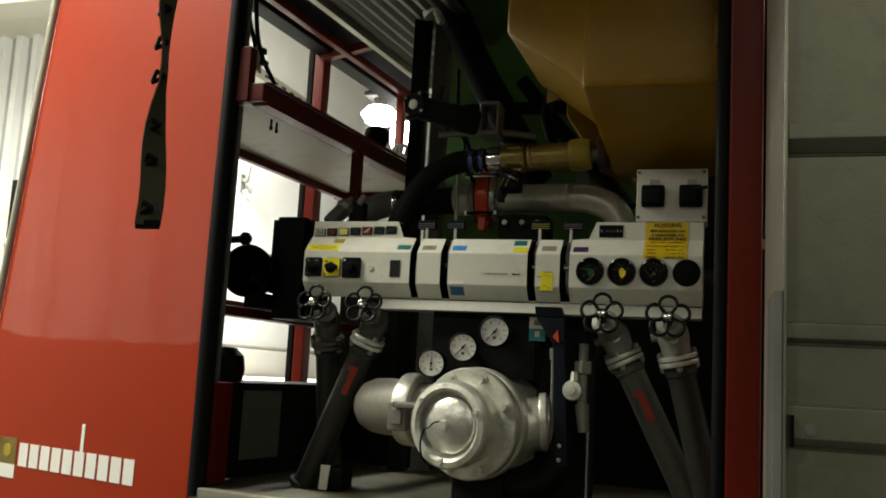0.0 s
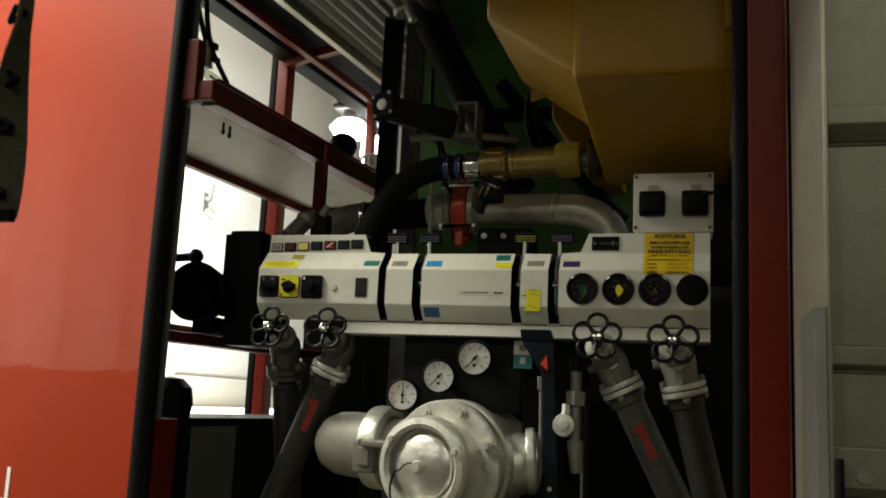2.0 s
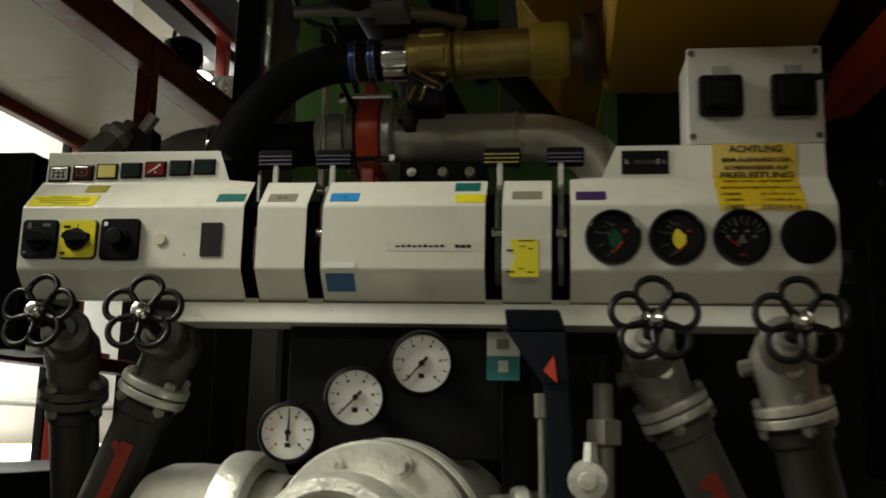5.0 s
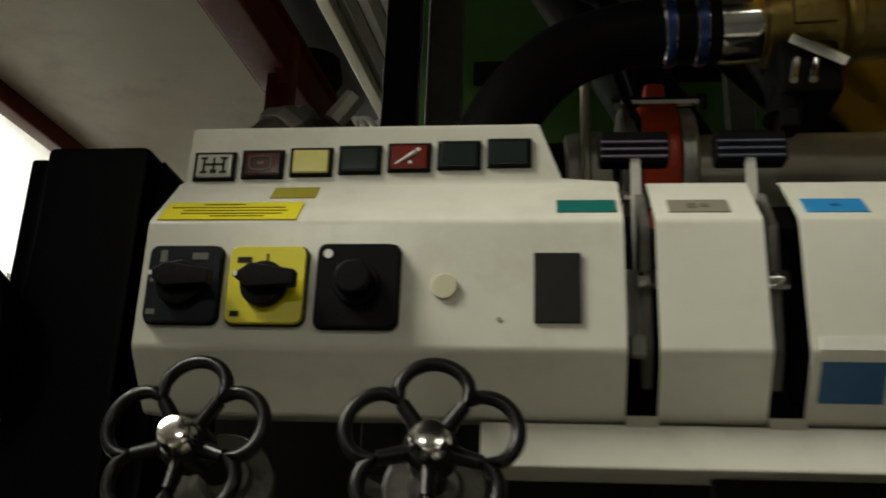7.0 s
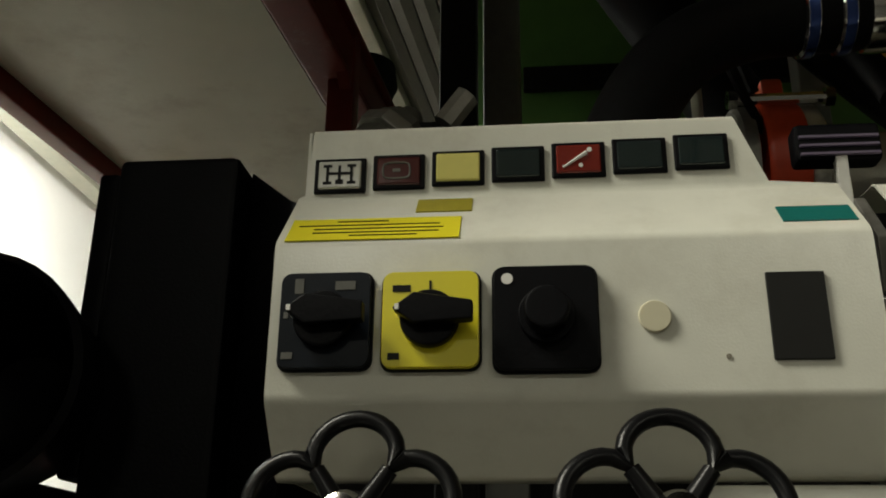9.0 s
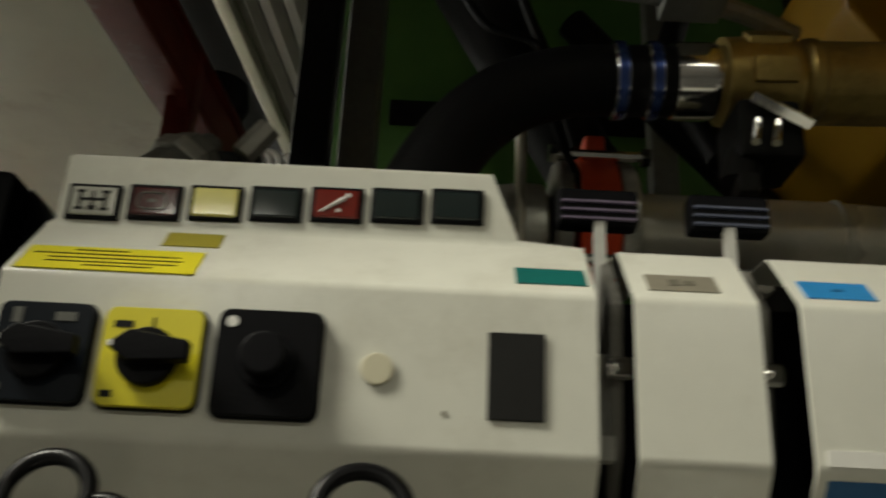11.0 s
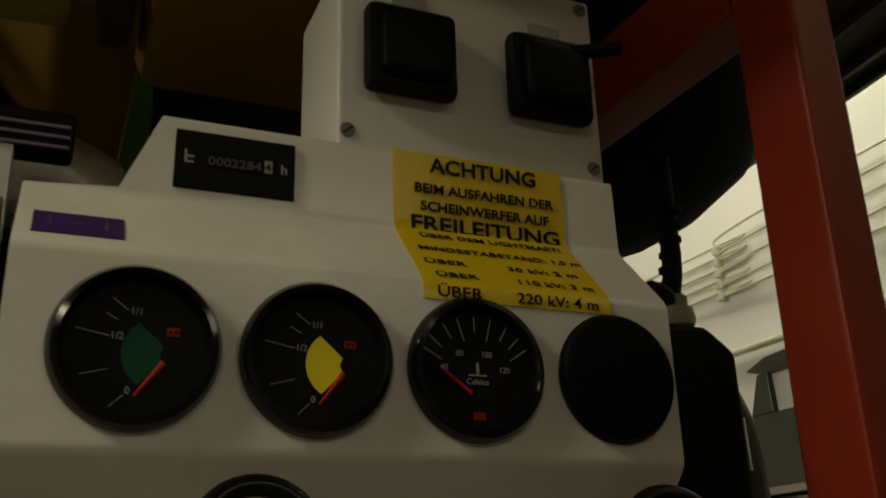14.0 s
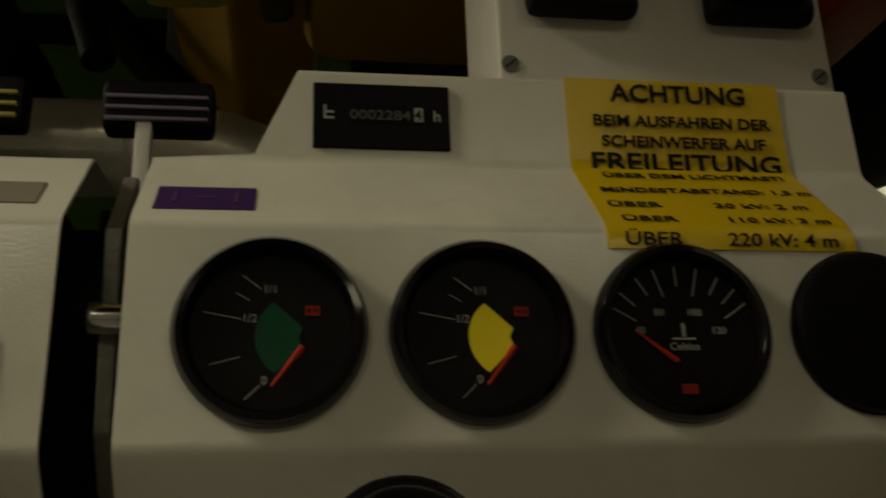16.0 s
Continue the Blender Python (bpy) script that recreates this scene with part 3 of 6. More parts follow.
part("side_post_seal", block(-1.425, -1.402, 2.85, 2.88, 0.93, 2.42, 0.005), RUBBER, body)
part("cross_tie", prism([(-1.40, 2.86, 2.34), (-0.95, 2.66, 2.34), (-0.95, 2.66, 2.37), (-1.40, 2.86, 2.37)], (0.005, 0.03, 0), 0.003), RED_SHADED, body)
part("short_post", block(-0.980, -0.951, 2.285, 2.315, 1.60, 1.90, 0.004), RED_DEEP_SHADE, body)
part("gusset", prism([(-0.966, 2.285, 1.83), (-0.972, 2.235, 1.88), (-0.966, 2.285, 1.88)], (0.012, 0, 0)), RED_DEEP_SHADE, body)
part("tall_post", block(-0.885, -0.838, 2.49, 2.54, 0.93, 2.55, 0.004), DARK_STEEL, body, "tall black post")
part("grey_post", block(-0.832, -0.782, 2.54, 2.58, 0.93, 2.55, 0.004), GREY_STEEL, body, "grey post")
part("side_wall_low", prism([(*T(-1.08, 1.88), 0.93), (*T(-1.08, 2.9), 0.93), (*T(-1.08, 2.9), 1.17), (*T(-1.08, 1.88), 1.17)], (-0.25, 0, 0), 0.004), DARK_STEEL, body, "black side box under the opening")
part("red_side_sheet", block(-1.14, -1.07, 1.80, 1.88, 0.93, 1.17, 0.004), RED_SHADED, body)
# bulkheads that close the bay; the near-black sheets are added for its dark depth
part("green_bulkhead", block(-0.9, -0.14, 2.74, 2.78, 0.93, 2.55), GREEN, body, "dark green tank wall")
part("green_band", block(-0.78, -0.15, 2.725, 2.74, 2.075, 2.115, 0.003), DARK_STEEL, body)
part("green_strut", block(-0.385, -0.345, 2.68, 2.72, 1.8, 2.55, 0.004), GREY_STEEL, body)
part("bay_shade_sheet", block(-1.12, 0.2, 2.60, 2.62, 0.93, 1.62), DARK_STEEL, body)
part("bay_shade_sheet", block(-0.139, 0.55, 2.74, 2.76, 0.93, 2.54), DARK_STEEL, body)
# roller shutter pulled up under the roof
shutter = empty("roller_shutter", "aluminium roller shutter pushed up under the roof", "shutter", at=(-1.0, 2.6, 2.3))
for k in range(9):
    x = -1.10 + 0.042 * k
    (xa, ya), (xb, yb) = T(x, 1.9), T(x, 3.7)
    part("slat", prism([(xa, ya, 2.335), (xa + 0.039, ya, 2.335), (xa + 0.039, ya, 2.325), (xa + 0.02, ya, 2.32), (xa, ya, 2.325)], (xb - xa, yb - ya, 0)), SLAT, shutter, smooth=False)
part("end_bar", prism([(*T(-1.125, 1.9), 2.30), (*T(-1.10, 1.9), 2.30), (*T(-1.10, 1.9), 2.345), (*T(-1.125, 1.9), 2.345)], (0.153, 1.8, 0), 0.003), ALU, shutter, "bright end bar")
drum = empty("shutter_drum", "grey rolled side shutter under the roof edge", "shutter", at=(0.52, 2.2, 2.05))
part("roll", rod((0.5, 1.75, 2.02), (0.62, 3.2, 2.02), 0.126, None, 32), ALU_PLATE, drum)
for k in range(16):
    a = 2 * math.pi * k / 16
    o = Vector((0.129 * math.cos(a), 0, 0.129 * math.sin(a)))
    part("slat", tube([Vector((0.5, 1.75, 2.02)) + o, Vector((0.56, 2.475, 2.02)) + o, Vector((0.62, 3.2, 2.02)) + o], 0.022, 8, 1, flat=0.3), ALU_PLATE, drum)
# inside of the opened rear door
door = empty("rear_door", "open aluminium rear door with horizontal stiffening rails", "door", at=(0.5, 1.3, 0.9))
part("hinge_profile", prism([(0.146, 1.475, 0.5), (0.166, 1.252, 0.5), (0.172, 1.252, 0.5), (0.16, 1.475, 0.5)], (0, 0, 2.25), 0.002), ALU, door, "bright aluminium edge profile")
part("skin", block(0.17, 1.3, 1.285, 1.30, 0.5, 2.75), ALU_PLATE, door, "dull stained aluminium sheet")
for z0, z1, d in ((1.572, 1.613, 0.026), (1.290, 1.317, 0.012), (1.141, 1.198, 0.018)):
    zm = z0 + (z1 - z0) * (0.42 if d > 0.02 else 0.2)
    part("rail", prism([(0.172, 1.284, z1 + 0.003), (0.172, 1.284 - d, z1), (0.172, 1.284 - d, zm), (0.172, 1.281, z0), (0.172, 1.284, z0)], (1.128, 0, 0), 0.0015), ALU_PLATE, door)
    # dark strip paints the shadow below each rail
    part("rail_shade", block(0.172, 1.3, 1.2825, 1.2845, z0 - 0.004, z0 - 0.0005), FLOOR_PLATE, door)
part("cover_profile", prism([(0.149, 1.4, 0.5), (0.153, 1.256, 0.5), (0.1655, 1.249, 0.5), (0.1665, 1.2515, 0.5)], (0, 0, 0.862), 0.001), GREY_STEEL, door, "worn cover strip")
part("rivet_hole", rod((0.205, 1.2645, 1.166), (0.205, 1.2635, 1.166), 0.009, None, 16), CAST_DARK, door)
part("latch", rod((0.177, 1.25, 1.14), (0.177, 1.25, 1.185), 0.005, None, 12), DARK_STEEL, door)

# raised tailgate over the opening, from which the strap hangs; unseen, it shades the tank
gate = empty("raised_tailgate", "raised tailgate held up over the opening", "tailgate", at=(-0.5, 1.0, 2.3))
part("skin", prism([(-1.12, 1.74, 2.30), (0.13, 1.46, 2.30), (-0.13, 0.36, 2.32), (-1.36, 0.64, 2.32)], (0, 0, 0.03), 0.004), DARK_STEEL, gate)


# marks on the corner panel
def on_panel(s, z):
    p = U + V * s
    return Matrix(((-V.x, 0, -V.y * -1 * 0 + math.sin(radians(18)) * -1, p.x), (-V.y, 0, -math.cos(radians(18)), p.y), (0, 1, 0, z), (0, 0, 0, 1)))


# maker's mark: plain white blocks in a row, with one tall stroke
mark = empty("maker_mark", "row of white blocks, the maker's mark, on the red panel", "mark", at=tuple(U + V * 0.45 + Vector((0, 0, 0.95))))
for k in range(10):
    s0 = 0.700 - 0.0512 * k
    z0 = 0.908
    hgt = 0.062
    part("block", plate_on(on_panel(s0, z0), 0.0, 0.041, 0.0, hgt, 0.002), WHITE, mark, smooth=False)
part("tall_stroke", plate_on(on_panel(0.424, 0.97), 0.0, 0.013, 0.0, 0.07, 0.002), WHITE, mark, smooth=False)
dec = empty("sticker_plate", "small gold and white maker's plate on the red panel", "plate", at=tuple(U + V * 0.95 + Vector((0, 0, 0.9))))
part("upper_field", plate_on(on_panel(0.80, 0.91), 0, 0.085, 0, 0.07, 0.002), BRASS, dec)
part("lower_field", plate_on(on_panel(0.80, 0.872), 0, 0.085, 0, 0.037, 0.002), WHITE, dec)
part("emblem", disc_on(on_panel(0.80, 0.91), 0.042, 0.036, 0.018, 0.002, 0.003, 20), YELLOW_PART, dec)

# hanging strap near the opening
strap = empty("hanging_strap", "olive webbing strap with black buckles hanging down", "strap", at=(-0.40, 0.6, 1.34))


def ribbon(path, width, thick=0.0018):
    """A webbing band: (x, y, z, turn) rows, the width turned round the vertical."""
    bm = bmesh.new()
    rows = []
    for x, y, z, a in path:
        d = Vector((math.cos(radians(a)), math.sin(radians(a)), 0))
        o = Vector((-d.y, d.x, 0)) * thick / 2
        c, w = Vector((x, y, z)), d * width / 2
        rows.append([bm.verts.new(c - w - o), bm.verts.new(c + w - o), bm.verts.new(c + w + o), bm.verts.new(c - w + o)])
    for a, b in zip(rows, rows[1:]):
        for k in range(4):
            bm.faces.new((a[k - 1], a[k], b[k], b[k - 1]))
    bm.faces.new(rows[0]), bm.faces.new(rows[-1][::-1])
    return bm


SX, SY = -0.446, 0.59
part("webbing", ribbon([(SX + 0.002 * math.sin(k), SY, 1.342 + 0.02 * k, 35 + (2 * k if k < 3 else min(76, 6 + (k - 3) * 17) if k < 9 else max(38, 76 - (k - 9) * 11))) for k in range(50)], 0.0245), STRAP, strap)
for z, a in ((1.352, 15), (1.40, 15), (1.435, 40), (1.485, 70), (1.52, 60), (1.555, 20)):
    part("loop", joined(rod((SX - 0.008, SY - 0.004, z), (SX - 0.004, SY - 0.004, z + 0.012), 0.0022, None, 8), rod((SX - 0.004, SY - 0.004, z + 0.012), (SX + 0.006, SY - 0.004, z + 0.006), 0.0022, None, 8), rod((SX + 0.006, SY - 0.004, z + 0.006), (SX - 0.008, SY - 0.004, z), 0.0022, None, 8)), BLACK, strap)
part("hem", block(SX - 0.0125, SX + 0.0125, SY - 0.003, SY + 0.003, 1.338, 1.347, 0.001), BLACK, strap)

# ---- the control panel ----
F, FZ0, FZ1 = 1.85, 1.420, 1.494
LOW = [(1.92, 1.392), (1.878, 1.388), (F, FZ0), (F, FZ1), (1.885, 1.531)]
STEP = LOW + [(1.886, 1.572), (1.93, 1.573)]
FLAT = LOW + [(1.93, 1.534)]
panel = empty("control_panel", "folded off-white pump control panel with slots, gauges and switches", "control panel", at=(-0.43, 1.9, 1.39))


def stepped(x0, x1, xa, xb, xc, xd):
    """A section with a raised back: x0 to x1 below, xa to xb at the raise's foot, xc to xd at its top."""
    bm = sheet(STEP, x0, x1)
    for v in bm.verts:
        if v.co.z > 1.5325:
            s = min(1.0, (v.co.z - 1.5325) / 0.04)
            lo, hi = xa + (xc - xa) * s, xb + (xd - xb) * s
            v.co.x = lo if abs(v.co.x - x0) < abs(v.co.x - x1) else hi
    return bm


section_left = part("panel_section", stepped(-0.892, -0.623, -0.888, -0.655, -0.886, -0.670), PANEL, panel, "end section with switches and lamps")
for x0, x1 in ((-0.606, -0.549), (-0.530, -0.346), (-0.327, -0.273)):
    part("panel_section", sheet(FLAT, x0, x1), PANEL, panel)
section_right = part("panel_section", stepped(-0.252, 0.030, -0.216, 0.030, -0.199, 0.030), PANEL, panel, "end section with four gauges")
for x in (-0.8895, 0.0275):
    part("end_cheek", prism([(x, F + 0.002, FZ0), (x, F + 0.002, FZ1), (x, 1.888, 1.531), (x, 1.89, 1.572), (x, 1.97, 1.572), (x, 1.97, 1.39), (x, 1.88, 1.39)], (0.0015, 0, 0)), PANEL, panel)
# added black plate, puts the darkness behind the slots into colour
part("slot_shade_back", block(-0.86, 0.02, 1.934, 1.938, 1.40, 1.52), BLACK, panel)
part("bottom_strip", sheet([(1.93, 1.3615), (1.868, 1.362), (1.872, 1.386), (1.93, 1.3875)], -0.70, 0.030, 0.002, 0.002), PANEL, panel, "white lower strip")
for x0, x1 in ((-0.623, -0.606), (-0.549, -0.530), (-0.346, -0.327), (-0.273, -0.252)):
    # black strip stands in for the shade inside each slot
    part("slot_shade", block(x0 - 0.004, x1 + 0.004, 1.922, 1.930, 1.39, 1.524), BLACK, panel)
    part("slot_sill", block(x0, x1, 1.872, 1.9, 1.383, 1.3905), ALU, panel)

front = lambda x, z: facing(x, F, z)
CH = math.degrees(math.atan2(0.035, 0.037))
slope = lambda x, s: facing(x, F + 0.035 * s, FZ1 + 0.037 * s, CH)
LC = -math.degrees(math.atan2(0.028, 0.032))
raised = lambda x, z: facing(x, 1.8852 + 0.001 * (z - 1.531) / 0.042, z, 0.5)

# cam switches
def cam_switch(x, z, w, h, plate, knob, label):
    sw = empty("cam_switch", label, "switch", "panel switches", at=(x, F, z))
    m = front(x, z)
    part("escutcheon", rounded_plate(m, w, h, 0.0045, 0.006), plate, sw)
    part("base", rounded_plate(m, w + 0.002, h + 0.002, 0.005, 0.0025), BLACK, sw)
    if knob == "pointer":
        k = part("knob", disc_on(m, 0, -0.001, 0.0130, 0.006, 0.012, 28, 0.0015), BLACK, sw)
        part("grip", prism([m @ Vector(p) for p in ((-0.0155, 0.0015, 0.0118), (-0.006, 0.0085, 0.0118), (0.0195, 0.0045, 0.0118), (0.0195, -0.004, 0.0118), (-0.006, -0.0055, 0.0118))], m.to_3x3() @ Vector((0, 0, 0.0075)), 0.001), BLACK, sw)
        part("pointer_mark", plate_on(m, -0.0140, -0.0122, 0.0005, 0.003, 0.0197), WHITE, sw)
    elif knob == "round":
        part("knob", joined(disc_on(m, 0.0005, 0, 0.0125, 0.006, 0.010, 28, 0.001), disc_on(m, 0.0005, 0, 0.0098, 0.010, 0.022, 28, 0.002)), BLACK, sw)
    return sw, m


sw, m = cam_switch(-0.8655, 1.455, 0.041, 0.044, NAVY, "pointer", "black cam switch with white symbols on the panel")
for x, z, w, h in ((-0.012, 0.0155, 0.004, 0.007), (0.009, 0.0155, 0.009, 0.004), (-0.016, -0.0165, 0.005, 0.003), (-0.0175, 0.002, 0.002, 0.003)):
    part("symbol", plate_on(m, x - w / 2, x + w / 2, z - h / 2, z + h / 2, 0.0064), FADED, sw)
sw, m = cam_switch(-0.818, 1.4545, 0.043, 0.044, LEMON, "pointer", "yellow cam switch with a black pointer knob")
part("symbol", writing("I", 0.007, m @ Matrix.Translation((-0.001, 0.0125, 0.0062))), BLACK_INK, sw)
for x, z, w, h in ((-0.013, 0.014, 0.008, 0.003), (-0.016, -0.017, 0.005, 0.003)):
    part("symbol", plate_on(m, x - w / 2, x + w / 2, z - h / 2, z + h / 2, 0.0064), BLACK_INK, sw)
sw, m = cam_switch(-0.7675, 1.4545, 0.045, 0.047, BLACK, "round", "black push-button switch on a square plate")
part("symbol", joined(disc_on(m, -0.0165, 0.0175, 0.0026, 0.006, 0.0064, 14)), WHITE, sw)
thing("blanking_button", joined(disc_on(front(-0.72, 1.455), 0, 0, 0.0072, 0, 0.0022, 24, 0.0008)), mat("cream_plastic", (0.62, 0.58, 0.42), 0.4, 0, 0.05, 20, 0, 10, 0.2, (0.4, 0.35, 0.22)), "round cream plastic blanking button on the panel", "button")
thing("rocker_plate", plate_on(front(-0.659, 1.4548), -0.0125, 0.0125, -0.0198, 0.0195, 0.0016, 0.0006), mat("charcoal_foil", (0.014, 0.014, 0.013), 0.5, 0, 0.15, 25, spec=0.2), "dark grey rectangular cover plate on the panel", "plate")
thing("screw_hole", disc_on(front(-0.69, 1.437), 0, 0, 0.0012, 0, 0.0005, 10), TAUPE, "small screw hole in the panel", "hole")

# indicator lamps
LENSES = ((LENS_WHITE, "gear"), (LENS_MAROON, "loop"), (LENS_AMBER, ""), (LENS_DARK, ""), (LENS_RED, "nozzle"), (LENS_DARK, ""), (LENS_DARK, ""))
NAMES = ("pale grey", "dark maroon", "pale yellow", "dark green", "dark red", "dark green", "dark green")
for k, (lens, sign) in enumerate(LENSES):
    x, z = -0.8705 + 0.0306 * k, 1.5435 + 0.0012 * k
    m = raised(x, z)
    lamp = empty("indicator_lamp", NAMES[k] + " rectangular indicator lamp in a black bezel", "indicator lamp", "indicator lamps", at=(x, 1.887, z))
    part("bezel", plate_on(m, -0.0135, 0.0135, -0.0098, 0.0098, 0.0022, 0.0008), BLACK, lamp, smooth=False)
    part("lens", plate_on(m, -0.0112, 0.0112, -0.0077, 0.0077, 0.0036, 0.0009), lens, lamp, smooth=False)
    if sign == "gear":
        for a in ((-0.007, -0.0055, -0.004, 0.005), (-0.0007, 0.0007, -0.004, 0.005), (0.0055, 0.007, -0.004, 0.005), (-0.006, 0.006, -0.0002, 0.0012), (-0.0085, -0.004, 0.004, 0.0055), (0.004, 0.0085, 0.004, 0.0055), (-0.0085, -0.004, -0.0055, -0.004), (-0.002, 0.002, -0.0055, -0.003), (0.004, 0.0085, -0.0055, -0.004)):
            part("symbol", plate_on(m, *a, 0.0039), BLACK_INK, lamp)
    if sign == "loop":
        part("symbol", tube([m @ Vector((0.007 * math.copysign(abs(math.cos(a)) ** 0.5, math.cos(a)) - 0.001, 0.0045 * math.copysign(abs(math.sin(a)) ** 0.5, math.sin(a)), 0.0038)) for a in [2 * math.pi * i / 16 for i in range(17)]], 0.0005, 5, 1, True, False), FADED, lamp)
        part("symbol", plate_on(m, -0.003, 0.001, -0.0008, 0.001, 0.0039), FADED, lamp)
    if sign == "nozzle":
        part("symbol", rod(m @ Vector((-0.008, -0.005, 0.0038)), m @ Vector((0.004, 0.003, 0.0038)), 0.0005, 0.0012, 8), WHITE, lamp)
        part("symbol", joined(disc_on(m, 0.0055, 0.0045, 0.0013, 0.0036, 0.0039, 10), disc_on(m, 0.001, -0.004, 0.0011, 0.0036, 0.0039, 10)), WHITE, lamp)

# foil labels
def foil(name, m, x0, x1, y0, y1, material, label, thick=0.0006, bars=(), ink=BLACK_INK, torn=()):
    ob = empty(name, label, "label", "panel labels", at=tuple(m.translation))
    if torn:
        edge = [(x0 + dx, y0 + (y1 - y0) * k / (len(torn) - 1)) for k, dx in enumerate(torn)]
        part("foil", prism([m @ Vector((a, b, 0)) for a, b in [(x1, y0), (x1 - 0.001, y1)] + edge[::-1]], m.to_3x3() @ Vector((0, 0, thick))), material, ob, smooth=False)
    else:
        part("foil", plate_on(m, x0, x1, y0, y1, thick), material, ob, smooth=False)
    for a in bars:
        part("print", plate_on(m, *a, thick + 0.0003), ink, ob, smooth=False)
    return ob


foil("panel_label", slope(-0.642, 0.33), -0.017, 0.016, -0.008, 0.008, TEAL, "teal foil label on the panel's slope")
foil("panel_label", slope(-0.581, 0.32), -0.0165, 0.0165, -0.008, 0.008, TAUPE, "grey-brown foil label on the panel's slope", bars=[(-0.006, -0.001, -0.003, 0.003), (0.001, 0.006, -0.002, 0.002)], ink=mat("faded_print", (0.14, 0.13, 0.1), 0.5, spec=0.2))
foil("panel_label", slope(-0.508, 0.32), -0.0165, 0.0165, -0.0085, 0.0085, BLUE, "light blue foil label on the panel's slope", bars=[(-0.002, 0.003, -0.001, 0.001)], ink=BLUE_DARK)
foil("panel_label", slope(-0.366, 0.72), -0.0165, 0.0125, -0.0085, 0.0085, TEAL, "teal foil label above a yellow one")
foil("panel_label", slope(-0.364, 0.24), -0.0165, 0.0175, -0.0085, 0.0085, LEMON, "lemon yellow foil label on the panel's slope")
foil("panel_label", slope(-0.300, 0.36), -0.0165, 0.0165, -0.008, 0.008, TAUPE, "grey-brown foil label on the panel's slope")
foil("panel_label", slope(-0.2295, 0.325), -0.0165, 0.0165, -0.0085, 0.0085, PURPLE, "purple foil label on the panel's slope", bars=[(-0.003, 0.003, -0.0008, 0.0008), (-0.011, -0.0095, -0.004, 0.004), (0.0095, 0.011, -0.004, 0.004)], ink=mat("faded_violet_print", (0.09, 0.04, 0.14), 0.5))
foil("panel_label", front(-0.508, 1.4235), -0.0175, 0.0175, -0.0015, 0.0055, WHITE, "white upper strip of a blue label")
foil("panel_label", facing(-0.5085, F + 0.0115, 1.4075, LC), -0.0165, 0.0165, -0.012, 0.0125, BLUE_DARK, "blue foil label on the panel's lower slope")
foil("warning_strip", slope(-0.846, 0.22), -0.042, 0.04, -0.010, 0.013, LEMON, "yellow warning strip with thin black writing", bars=[(-0.02, 0.005, 0.009, 0.0097), (-0.038, 0.03, 0.005, 0.0057), (-0.03, 0.032, 0.001, 0.0017), (-0.03, 0.03, -0.003, -0.0023), (-0.012, 0.02, -0.0065, -0.0058)])
foil("warning_strip", slope(-0.818, 0.78), -0.011, 0.0165, -0.009, 0.006, mat("dull_olive_foil", (0.35, 0.30, 0.03), 0.4), "dull yellow foil remnant on the panel's slope")
note = foil("flow_note", front(-0.302, 1.434), -0.0165, 0.0155, -0.0215, 0.0205, LEMON, "lemon yellow paper note with black marks", bars=[(-0.02, -0.012, 0.0075, 0.009), (-0.02, -0.011, -0.0165, -0.015), (-0.005, 0.001, 0.012, 0.0128), (0.004, 0.009, 0.0095, 0.0105), (-0.006, -0.001, -0.0125, -0.0115), (0.002, 0.01, -0.0165, -0.0155), (-0.007, 0.011, 0.0185, 0.0195)], torn=(0.001, 0.0, 0.0015, 0.004, 0.0055, 0.004, 0.001, 0.0025, 0.0))
foil("embossed_strip", front(-0.403, 1.447), -0.052, 0.052, -0.0055, 0.0045, mat("clear_tape", (0.64, 0.62, 0.54), 0.25, 0, 0.05), "clear embossed strip with black characters", 0.0004, bars=[(-0.042 + 0.0062 * k, -0.0375 + 0.0062 * k, -0.0012 - 0.0002 * (k % 2), 0.0006 + 0.0004 * (k % 3)) for k in range(9)] + [(0.024, 0.0295, -0.002, 0.0016), (0.0305, 0.036, -0.002, 0.0012), (0.037, 0.042, -0.002, 0.0016)])

# ---- gauges of the right section ----
GZ = 1.457


